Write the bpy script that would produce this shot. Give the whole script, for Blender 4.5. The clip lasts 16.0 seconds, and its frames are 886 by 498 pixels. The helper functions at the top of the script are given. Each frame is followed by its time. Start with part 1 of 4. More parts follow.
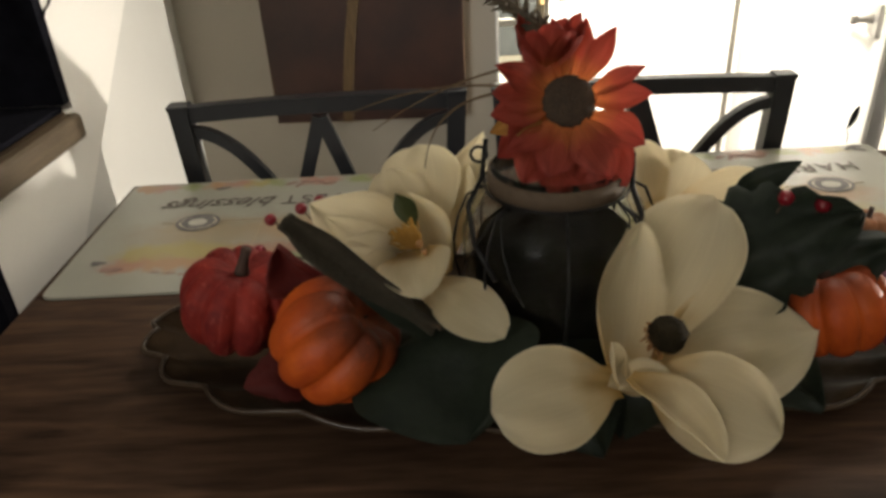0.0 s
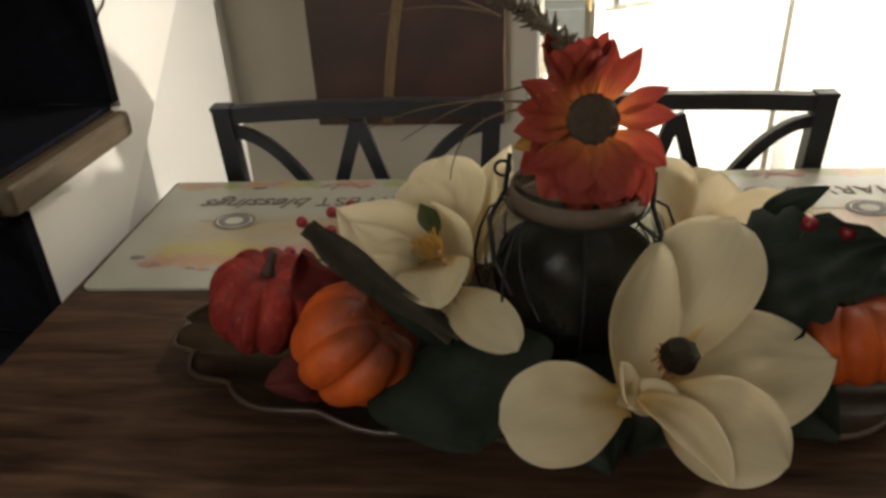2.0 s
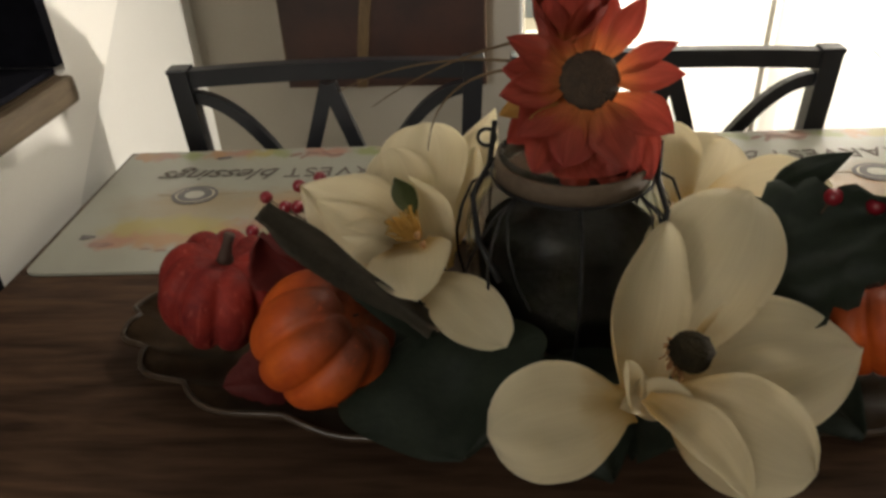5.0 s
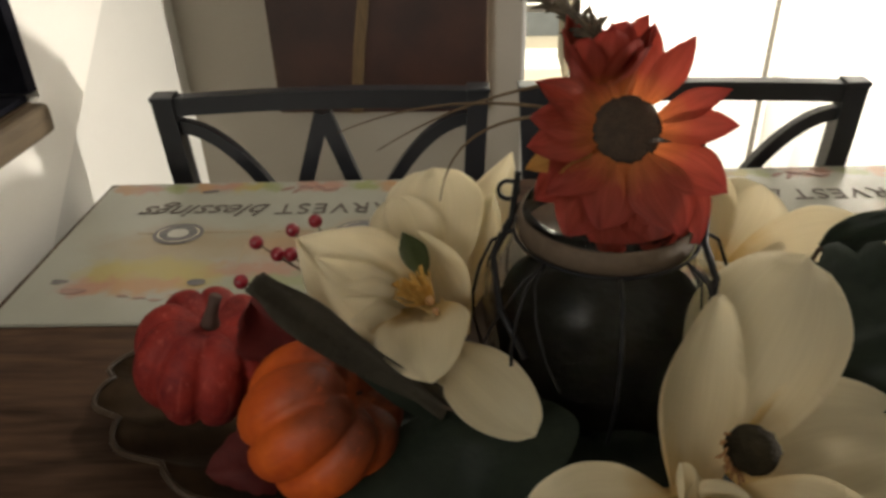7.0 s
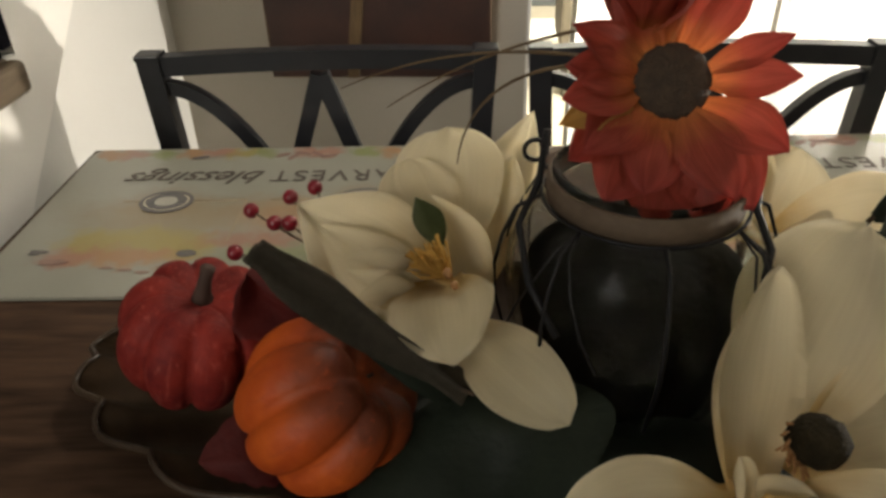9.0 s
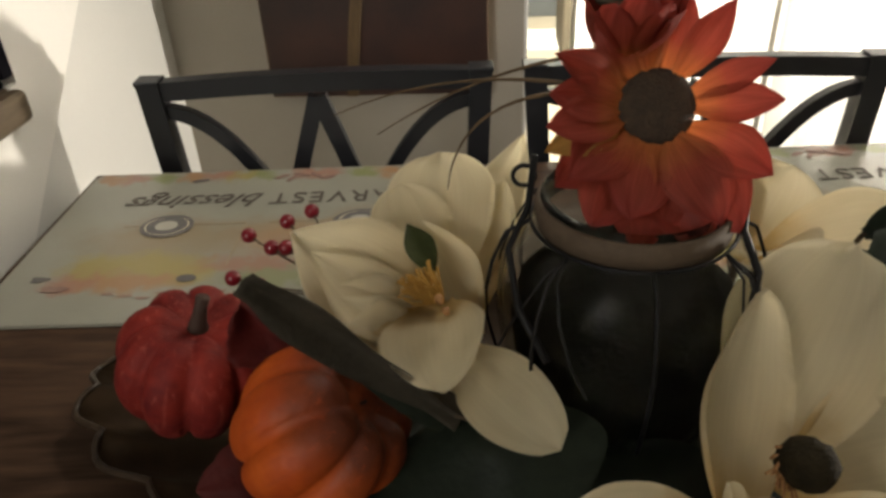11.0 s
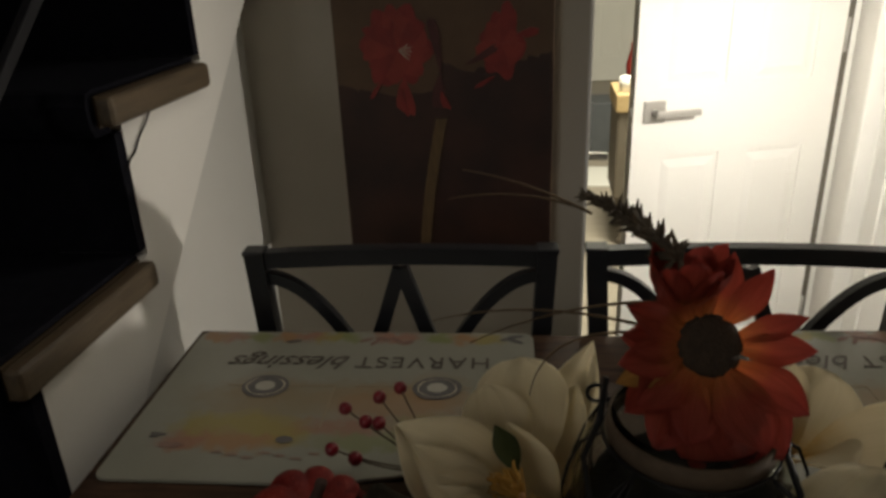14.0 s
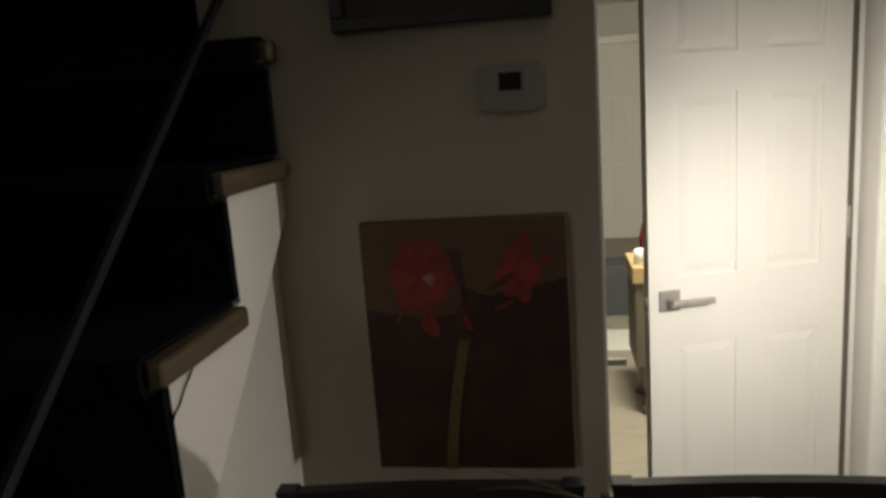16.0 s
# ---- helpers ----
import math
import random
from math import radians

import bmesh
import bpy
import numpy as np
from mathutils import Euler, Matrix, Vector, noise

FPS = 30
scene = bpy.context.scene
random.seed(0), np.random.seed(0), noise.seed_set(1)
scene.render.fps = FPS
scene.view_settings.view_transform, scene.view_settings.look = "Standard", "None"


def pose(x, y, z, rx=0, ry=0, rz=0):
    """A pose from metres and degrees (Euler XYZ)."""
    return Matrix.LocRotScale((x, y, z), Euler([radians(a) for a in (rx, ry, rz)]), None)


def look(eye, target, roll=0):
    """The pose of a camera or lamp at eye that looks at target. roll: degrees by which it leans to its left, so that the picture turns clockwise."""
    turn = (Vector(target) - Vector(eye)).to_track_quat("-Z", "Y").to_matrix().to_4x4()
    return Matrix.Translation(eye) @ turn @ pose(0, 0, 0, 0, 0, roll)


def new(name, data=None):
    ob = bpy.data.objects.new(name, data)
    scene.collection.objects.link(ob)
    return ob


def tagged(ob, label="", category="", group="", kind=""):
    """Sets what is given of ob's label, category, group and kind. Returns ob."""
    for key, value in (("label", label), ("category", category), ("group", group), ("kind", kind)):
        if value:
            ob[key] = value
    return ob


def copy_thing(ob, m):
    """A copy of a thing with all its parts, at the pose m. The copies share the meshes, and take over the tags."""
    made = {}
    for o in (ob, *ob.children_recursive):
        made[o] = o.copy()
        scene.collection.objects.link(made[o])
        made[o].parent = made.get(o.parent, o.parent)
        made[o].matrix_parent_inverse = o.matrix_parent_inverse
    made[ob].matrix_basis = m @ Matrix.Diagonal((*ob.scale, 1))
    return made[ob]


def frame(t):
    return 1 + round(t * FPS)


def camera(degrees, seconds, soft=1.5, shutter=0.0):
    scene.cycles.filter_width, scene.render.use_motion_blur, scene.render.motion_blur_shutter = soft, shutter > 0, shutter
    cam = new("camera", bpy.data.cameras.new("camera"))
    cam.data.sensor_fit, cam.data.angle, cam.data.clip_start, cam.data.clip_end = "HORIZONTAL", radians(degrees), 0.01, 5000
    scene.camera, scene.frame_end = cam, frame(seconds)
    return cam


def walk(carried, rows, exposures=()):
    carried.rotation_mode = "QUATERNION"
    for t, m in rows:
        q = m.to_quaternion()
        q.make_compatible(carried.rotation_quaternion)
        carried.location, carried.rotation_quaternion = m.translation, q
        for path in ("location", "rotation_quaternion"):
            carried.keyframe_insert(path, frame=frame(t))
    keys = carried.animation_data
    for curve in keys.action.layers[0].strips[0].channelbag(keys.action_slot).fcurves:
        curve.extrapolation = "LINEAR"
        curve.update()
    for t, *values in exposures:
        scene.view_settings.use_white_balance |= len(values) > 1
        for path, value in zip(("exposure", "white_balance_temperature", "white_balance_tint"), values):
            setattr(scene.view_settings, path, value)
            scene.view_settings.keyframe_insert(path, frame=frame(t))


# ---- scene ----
import itertools

cam = camera(62.5, 16.0, soft=3.1, shutter=0.4)
PATH = [
    (0, (0.169, 0.133, 1.317), (0.062, 1.881, 0.351), -3.4),
    (0.5, (0.181, 0.141, 1.306), (0.09, 1.862, 0.29), -3.1),
    (1, (0.196, 0.141, 1.315), (0.049, 1.872, 0.324), -4.3),
    (1.5, (0.198, 0.118, 1.327), (-0.016, 1.856, 0.361), -4.1),
    (2, (0.187, 0.128, 1.328), (-0.034, 1.87, 0.371), -2.8),
    (2.5, (0.194, 0.147, 1.325), (-0.025, 1.882, 0.353), -4.2),
    (3, (0.192, 0.164, 1.318), (-0.012, 1.89, 0.329), -3.8),
    (3.5, (0.189, 0.177, 1.317), (-0.029, 1.898, 0.322), -4.1),
    (6, (0.181, 0.235, 1.295), (0.073, 1.918, 0.219), -1.8),
    (6.5, (0.178, 0.262, 1.29), (0.096, 1.954, 0.228), -1.6),
    (7, (0.159, 0.263, 1.305), (0.022, 1.978, 0.286), -2.0),
    (7.5, (0.137, 0.277, 1.3), (-0.048, 1.975, 0.26), -1.9),
    (8, (0.13, 0.293, 1.288), (-0.07, 1.968, 0.213), -2.8),
    (8.5, (0.135, 0.299, 1.277), (0.021, 1.979, 0.197), -1.0),
    (11, (0.149, 0.303, 1.287), (0.018, 1.997, 0.231), -2.8),
    (11.5, (0.172, 0.296, 1.302), (0.099, 2.026, 0.301), -2.7),
    (12, (0.185, 0.281, 1.302), (0.153, 2.014, 0.305), -1.5),
    (12.5, (0.173, 0.265, 1.308), (0.079, 2.004, 0.324), -1.8),
    (13, (0.153, 0.261, 1.333), (0.003, 2.029, 0.41), -2.5),
    (13.5, (0.134, 0.254, 1.36), (-0.085, 2.059, 0.527), -2.2),
    (14, (0.127, 0.25, 1.388), (-0.132, 2.078, 0.619), -2.3),
    (14.5, (0.125, 0.252, 1.411), (-0.131, 2.112, 0.722), -2.0),
    (15, (0.122, 0.251, 1.457), (-0.129, 2.166, 0.935), -1.1),
    (15.5, (0.123, 0.246, 1.484), (-0.163, 2.176, 1.043), -2.9),
    (16, (0.132, 0.232, 1.522), (-0.179, 2.171, 1.143), -4.2),
]
EXPOSURES = [(0, 2.02), (3.5, 2.02), (6, 1.96), (6.5, 2.10), (8.5, 2.08), (11, 2.03), (11.5, 1.84), (12.5, 1.36), (13, 1.03), (13.5, 0.66), (14, 0.36), (14.5, 0.17), (15, 0.0), (16, -0.02)]
walk(cam, [(t, look(eye, target, roll)) for t, eye, target, roll in PATH], EXPOSURES)

# ---- world, lights, exposure ----
world = bpy.data.worlds.new("world")
world.use_nodes = True
world.node_tree.nodes["Background"].inputs[0].default_value = (0.9, 0.95, 1.0, 1)
world.node_tree.nodes["Background"].inputs[1].default_value = 0.03
scene.world = world


def area_lamp(name, m, w, h, watts, col):
    data = bpy.data.lights.new(name, "AREA")
    data.shape, data.size, data.size_y, data.energy, data.color = "RECTANGLE", w, h, watts, col
    ob = new(name, data)
    ob.matrix_world = m
    return ob


WARM = (1.0, 0.93, 0.82)
# unseen fill lamps, and the entry light low in the hall
# unseen fill spot in mid-air, brightens the ajar door
spot = bpy.data.lights.new("hall_fill", "SPOT")
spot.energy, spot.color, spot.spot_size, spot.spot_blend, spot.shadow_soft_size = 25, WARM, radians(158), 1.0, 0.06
new("hall_fill", spot).matrix_world = look((0.66, 1.57, 1.26), (0.76, 2.38, 0.72))
# fill added overhead in the hall, aimed at the table
area_lamp("hall_top_fill", look((0.745, 1.62, 2.40), (0.25, 0.75, 0.9)), 0.35, 0.35, 3.6, WARM)
area_lamp("entry_light", look((2.664, 1.455, 0.78), (-0.4, 1.2, 1.0)), 0.03, 0.04, 16.5, WARM)
# unseen fill that brightens the far room and its cabinet
area_lamp("far_room_fill", look((0.6, 3.3, 2.4), (0.8, 4.2, 0)), 0.4, 0.4, 105, (1.0, 0.95, 0.76))
# narrow fill spot added behind the camera, spares the upper wall
front_spot = bpy.data.lights.new("front_fill", "SPOT")
front_spot.energy, front_spot.color, front_spot.spot_size, front_spot.spot_blend, front_spot.shadow_soft_size = 39, (1.0, 0.96, 0.88), radians(33), 1.0, 0.55
new("front_fill", front_spot).matrix_world = look((-0.95, -1.25, 1.90), (0.22, 1.26, 0.92))

# ---- materials ----


def mat(name, c1, c2, scale=20.0, rough=0.5, bump=0.1, fine=150.0, stretch=(1, 1, 1), metal=0.0, coat=0.0, translucent=0.0, spread=0.25, distort=0.0, depth=0.002, spec=0.5):
    m = bpy.data.materials.new(name)
    m.use_nodes = True
    nt = m.node_tree
    n, l = nt.nodes, nt.links
    b = n["Principled BSDF"]
    tc, mp = n.new("ShaderNodeTexCoord"), n.new("ShaderNodeMapping")
    mp.inputs["Scale"].default_value = stretch
    l.new(tc.outputs["Object"], mp.inputs[0])
    big, small = n.new("ShaderNodeTexNoise"), n.new("ShaderNodeTexNoise")
    big.inputs["Scale"].default_value, big.inputs["Detail"].default_value = scale, 5
    big.inputs["Distortion"].default_value = distort
    small.inputs["Scale"].default_value, small.inputs["Detail"].default_value = fine, 4
    l.new(mp.outputs[0], big.inputs[0]), l.new(mp.outputs[0], small.inputs[0])
    ramp = n.new("ShaderNodeValToRGB")
    ramp.color_ramp.elements[0].position, ramp.color_ramp.elements[1].position = 0.5 - spread, 0.5 + spread
    ramp.color_ramp.elements[0].color, ramp.color_ramp.elements[1].color = (*c1, 1), (*c2, 1)
    mix = n.new("ShaderNodeMix")
    mix.inputs[0].default_value = 0.7
    l.new(small.outputs[0], mix.inputs[2]), l.new(big.outputs[0], mix.inputs[3])
    l.new(mix.outputs[0], ramp.inputs[0]), l.new(ramp.outputs[0], b.inputs["Base Color"])
    b.inputs["Specular IOR Level"].default_value = spec
    b.inputs["Roughness"].default_value, b.inputs["Metallic"].default_value, b.inputs["Coat Weight"].default_value = rough, metal, coat
    bp = n.new("ShaderNodeBump")
    bp.inputs["Strength"].default_value, bp.inputs["Distance"].default_value = bump, depth
    l.new(small.outputs[0], bp.inputs["Height"]), l.new(bp.outputs[0], b.inputs["Normal"])
    if translucent:
        tr, ms = n.new("ShaderNodeBsdfTranslucent"), n.new("ShaderNodeMixShader")
        ms.inputs[0].default_value = translucent
        l.new(ramp.outputs[0], tr.inputs[0]), l.new(bp.outputs[0], tr.inputs["Normal"])
        l.new(b.outputs[0], ms.inputs[1]), l.new(tr.outputs[0], ms.inputs[2])
        l.new(ms.outputs[0], n["Material Output"].inputs[0])
    return m


def petal_mat(name, stops, translucent=0.3, veins=0.12, rough=0.55):
    """Colour along the petal from base to tip, with fine lengthwise veins."""
    m = bpy.data.materials.new(name)
    m.use_nodes = True
    n, l = m.node_tree.nodes, m.node_tree.links
    b = n["Principled BSDF"]
    uv, sep = n.new("ShaderNodeUVMap"), n.new("ShaderNodeSeparateXYZ")
    uv.uv_map = "UVMap"
    l.new(uv.outputs[0], sep.inputs[0])
    mp, vein, blot = n.new("ShaderNodeMapping"), n.new("ShaderNodeTexNoise"), n.new("ShaderNodeTexNoise")
    mp.inputs["Scale"].default_value = (2.0, 26.0, 1.0)
    l.new(uv.outputs[0], mp.inputs[0]), l.new(mp.outputs[0], vein.inputs[0])
    vein.inputs["Scale"].default_value, vein.inputs["Detail"].default_value = 1.0, 4
    tc = n.new("ShaderNodeTexCoord")
    l.new(tc.outputs["Object"], blot.inputs[0])
    blot.inputs["Scale"].default_value, blot.inputs["Detail"].default_value = 60, 4
    add, mul = n.new("ShaderNodeMath"), n.new("ShaderNodeMath")
    mul.operation, mul.inputs[1].default_value = "MULTIPLY_ADD", 0.3
    mul.inputs[2].default_value = -0.15
    l.new(blot.outputs[0], mul.inputs[0]), l.new(sep.outputs[0], add.inputs[0]), l.new(mul.outputs[0], add.inputs[1])
    ramp = n.new("ShaderNodeValToRGB")
    els = ramp.color_ramp.elements
    els[0].position, els[0].color = stops[0][0], (*stops[0][1], 1)
    els[1].position, els[1].color = stops[-1][0], (*stops[-1][1], 1)
    for p, c in stops[1:-1]:
        els.new(p).color = (*c, 1)
    l.new(add.outputs[0], ramp.inputs[0])
    shade, vr = n.new("ShaderNodeMix"), n.new("ShaderNodeValToRGB")
    shade.data_type, shade.blend_type = "RGBA", "MULTIPLY"
    shade.inputs[0].default_value = 1.0
    vr.color_ramp.elements[0].position, vr.color_ramp.elements[1].position = 0.35, 0.65
    vr.color_ramp.elements[0].color = (1 - veins * 1.6, 1 - veins * 1.8, 1 - veins * 2.2, 1)
    vr.color_ramp.elements[1].color = (1, 1, 1, 1)
    l.new(vein.outputs[0], vr.inputs[0]), l.new(ramp.outputs[0], shade.inputs[6]), l.new(vr.outputs[0], shade.inputs[7])
    l.new(shade.outputs[2], b.inputs["Base Color"])
    b.inputs["Roughness"].default_value = rough
    bp = n.new("ShaderNodeBump")
    bp.inputs["Strength"].default_value, bp.inputs["Distance"].default_value = 0.35, 0.001
    l.new(vein.outputs[0], bp.inputs["Height"]), l.new(bp.outputs[0], b.inputs["Normal"])
    tr, ms = n.new("ShaderNodeBsdfTranslucent"), n.new("ShaderNodeMixShader")
    ms.inputs[0].default_value = translucent
    l.new(shade.outputs[2], tr.inputs[0]), l.new(b.outputs[0], ms.inputs[1]), l.new(tr.outputs[0], ms.inputs[2])
    l.new(ms.outputs[0], n["Material Output"].inputs[0])
    return m


M_WHITE = mat("white_wall_paint", (0.74, 0.72, 0.67), (0.8, 0.78, 0.73), 3, 0.75, 0.15, 220)
M_GREY = mat("grey_wall_paint", (0.39, 0.357, 0.30), (0.445, 0.41, 0.345), 3, 0.75, 0.15, 220)
M_UNDER = mat("pale_grey_paint", (0.58, 0.57, 0.53), (0.64, 0.63, 0.59), 3, 0.75, 0.15, 220)
M_CEIL = mat("ceiling_paint", (0.7, 0.7, 0.68), (0.78, 0.78, 0.76), 4, 0.9, 0.3, 160)
M_DOOR = mat("white_door_paint", (0.78, 0.77, 0.73), (0.82, 0.81, 0.77), 5, 0.6, 0.06, 260, spec=0.2)
M_TRIM = mat("trim_paint", (0.76, 0.75, 0.71), (0.82, 0.81, 0.77), 5, 0.4, 0.05, 260)
M_FLOOR = mat("hall_floor", (0.24, 0.21, 0.17), (0.34, 0.30, 0.24), 5, 0.45, 0.1, 90, (1, 6, 1))
M_TABLE = mat("dark_wood_table", (0.015, 0.0085, 0.006), (0.098, 0.056, 0.034), 4.2, 0.5, 0.2, 20, (1.0, 8, 8), spread=0.19, distort=1.8, spec=0.1)
M_IRON = mat("black_iron", (0.006, 0.007, 0.009), (0.014, 0.015, 0.018), 30, 0.42, 0.12, 300)
M_SEAT = mat("chair_seat_fabric", (0.05, 0.04, 0.035), (0.09, 0.075, 0.06), 40, 0.9, 0.4, 400)
M_CARPET = mat("dark_carpet", (0.004, 0.004, 0.007), (0.012, 0.012, 0.017), 60, 0.95, 0.8, 500, depth=0.004, spec=0.1)
M_TREAD = mat("tread_wood", (0.052, 0.036, 0.020), (0.13, 0.092, 0.052), 7, 0.5, 0.25, 60, (14, 1.4, 14))
M_DARKWALL = mat("stairwell_dark", (0.03, 0.03, 0.032), (0.045, 0.045, 0.047), 3, 0.8, 0.15, 200)
M_MAT = mat("placemat_foam", (0.262, 0.258, 0.208), (0.31, 0.304, 0.25), 12, 0.30, 0.12, 500)
M_INK = mat("print_ink_brown", (0.06, 0.048, 0.04), (0.13, 0.105, 0.085), 120, 0.6, 0.05, 400)
M_CHROME = mat("brushed_nickel", (0.38, 0.365, 0.335), (0.46, 0.445, 0.41), 40, 0.42, 0.05, 300, metal=0.55)
M_WIRE = mat("dark_wire", (0.010, 0.010, 0.011), (0.022, 0.021, 0.02), 60, 0.45, 0.3, 500, metal=0.4, spec=0.12)
M_PLASTIC = mat("thermostat_plastic", (0.27, 0.26, 0.24), (0.31, 0.30, 0.28), 12, 0.45, 0.03, 300)
M_SCREEN = mat("lcd_screen", (0.012, 0.014, 0.012), (0.02, 0.022, 0.018), 40, 0.5, 0.0, 300, spec=0.15)
M_RED = mat("red_pumpkin_skin", (0.065, 0.006, 0.008), (0.27, 0.028, 0.017), 34, 0.62, 0.55, 160, spec=0.15)
M_ORANGE = mat("orange_pumpkin_skin", (0.29, 0.034, 0.006), (0.53, 0.105, 0.012), 22, 0.55, 0.45, 140, spec=0.25)


def stem_darken(m, z0, z1, colour):
    """Mixes in a darker brown towards the stem end, along the thing's own axis."""
    n, l = m.node_tree.nodes, m.node_tree.links
    b = n["Principled BSDF"]
    tc, sep, nz, add = n.new("ShaderNodeTexCoord"), n.new("ShaderNodeSeparateXYZ"), n.new("ShaderNodeTexNoise"), n.new("ShaderNodeMath")
    rng_, mx = n.new("ShaderNodeMapRange"), n.new("ShaderNodeMix")
    nz.inputs["Scale"].default_value, nz.inputs["Detail"].default_value = 45, 5
    l.new(tc.outputs["Object"], sep.inputs[0]), l.new(tc.outputs["Object"], nz.inputs[0])
    add.operation, add.inputs[1].default_value = "MULTIPLY_ADD", 0.03
    l.new(nz.outputs[0], add.inputs[0]), l.new(sep.outputs[2], add.inputs[2])
    rng_.inputs["From Min"].default_value, rng_.inputs["From Max"].default_value = z0, z1
    l.new(add.outputs[0], rng_.inputs["Value"])
    mx.data_type, mx.inputs[7].default_value = "RGBA", (*colour, 1)
    l.new(rng_.outputs[0], mx.inputs[0]), l.new(b.inputs["Base Color"].links[0].from_socket, mx.inputs[6]), l.new(mx.outputs[2], b.inputs["Base Color"])


stem_darken(M_ORANGE, 0.022, 0.052, (0.10, 0.022, 0.008))


def rubbed_streaks(m, colour, amount):
    """Paint rubbed thin in short strokes that run from stem to base."""
    n, l = m.node_tree.nodes, m.node_tree.links
    b = n["Principled BSDF"]
    tc, mp, nz, rp, mx = n.new("ShaderNodeTexCoord"), n.new("ShaderNodeMapping"), n.new("ShaderNodeTexNoise"), n.new("ShaderNodeMapRange"), n.new("ShaderNodeMix")
    mp.inputs["Scale"].default_value = (300, 300, 22)
    l.new(tc.outputs["Object"], mp.inputs[0]), l.new(mp.outputs[0], nz.inputs[0])
    nz.inputs["Scale"].default_value, nz.inputs["Detail"].default_value, nz.inputs["Distortion"].default_value = 1.0, 5, 0.6
    rp.inputs["From Min"].default_value, rp.inputs["From Max"].default_value, rp.inputs["To Max"].default_value = 0.56, 0.74, amount
    l.new(nz.outputs[0], rp.inputs["Value"])
    mx.data_type, mx.inputs[7].default_value = "RGBA", (*colour, 1)
    l.new(rp.outputs[0], mx.inputs[0]), l.new(b.inputs["Base Color"].links[0].from_socket, mx.inputs[6]), l.new(mx.outputs[2], b.inputs["Base Color"])


rubbed_streaks(M_RED, (0.50, 0.13, 0.09), 0.30)
rubbed_streaks(M_ORANGE, (0.30, 0.05, 0.012), 0.6)
M_RUST = mat("rust_gourd_skin", (0.17, 0.07, 0.03), (0.30, 0.13, 0.055), 24, 0.6, 0.4, 160, spec=0.25)
M_PLUM = mat("plum_pumpkin_skin", (0.09, 0.02, 0.05), (0.17, 0.04, 0.08), 24, 0.5, 0.3, 160)
M_STALK = mat("pumpkin_stalk", (0.022, 0.010, 0.006), (0.055, 0.026, 0.015), 60, 0.8, 0.6, 200)
M_LEAF = mat("dark_green_leaf", (0.016, 0.023, 0.017), (0.042, 0.052, 0.036), 22, 0.5, 0.4, 140, translucent=0.08, spec=0.25)
M_SEPAL = mat("moss_green_sepal", (0.035, 0.045, 0.010), (0.08, 0.095, 0.025), 40, 0.6, 0.4, 200, spec=0.25)
M_LEAFBACK = mat("brown_green_leaf", (0.038, 0.033, 0.024), (0.095, 0.080, 0.057), 24, 0.7, 0.5, 200, translucent=0.05, spec=0.2)
M_REDLEAF = mat("red_fabric_leaf", (0.08, 0.008, 0.008), (0.17, 0.02, 0.014), 26, 0.7, 0.4, 200, translucent=0.15)
M_TRAY = mat("bronze_tray", (0.016, 0.0095, 0.005), (0.052, 0.031, 0.016), 18, 0.62, 0.35, 120, spec=0.10)
M_RIM = mat("tray_rim", (0.022, 0.014, 0.008), (0.06, 0.038, 0.021), 30, 0.4, 0.2, 150)
M_BERRY = mat("red_berry", (0.12, 0.004, 0.010), (0.22, 0.010, 0.018), 90, 0.3, 0.1, 300)
M_TWIG = mat("brown_twig", (0.05, 0.03, 0.018), (0.10, 0.065, 0.035), 80, 0.8, 0.4, 300)
M_WHEAT = mat("dark_wheat", (0.03, 0.022, 0.014), (0.09, 0.066, 0.036), 90, 0.8, 0.4, 300)
M_AWN = mat("straw_awn", (0.07, 0.042, 0.02), (0.14, 0.09, 0.042), 90, 0.7, 0.2, 300, translucent=0.1)
M_DISC = mat("flower_disc", (0.016, 0.011, 0.007), (0.06, 0.036, 0.018), 160, 0.9, 0.9, 500, depth=0.003)
M_STIGMA = mat("green_stigma", (0.010, 0.008, 0.004), (0.030, 0.022, 0.011), 140, 0.9, 0.9, 400, depth=0.003, spec=0.1)
M_STAMEN = mat("yellow_stamen", (0.40, 0.21, 0.035), (0.56, 0.33, 0.07), 90, 0.7, 0.2, 300)
M_STAMENB = mat("brown_stamen", (0.20, 0.09, 0.03), (0.36, 0.18, 0.06), 90, 0.7, 0.2, 300)
M_FOAM = mat("dark_jar_filling", (0.004, 0.0045, 0.005), (0.030, 0.027, 0.023), 42, 0.95, 0.5, 120, depth=0.003, spec=0.05)
M_BAND = mat("jar_neck_band", (0.058, 0.040, 0.026), (0.105, 0.075, 0.05), 40, 0.7, 0.3, 240, spec=0.15)
M_PETAL = petal_mat("magnolia_petal", [(0.0, (0.60, 0.40, 0.13)), (0.12, (0.68, 0.52, 0.25)), (0.34, (0.77, 0.68, 0.48)), (1.0, (0.81, 0.745, 0.57))], 0.45, 0.035)
M_DAISY = petal_mat("daisy_petal", [(0.0, (0.74, 0.34, 0.10)), (0.2, (0.70, 0.25, 0.08)), (0.5, (0.52, 0.105, 0.06)), (1.0, (0.42, 0.065, 0.05))], 0.34, 0.16, 0.6)
M_DAISYBACK = petal_mat("daisy_petal_yellow", [(0.0, (0.7, 0.35, 0.08)), (0.5, (0.7, 0.45, 0.15)), (1.0, (0.62, 0.36, 0.10))], 0.34, 0.12, 0.6)
M_CANVAS_TOP = mat("canvas_brown", (0.075, 0.043, 0.022), (0.135, 0.078, 0.04), 14, 0.55, 0.25, 420)
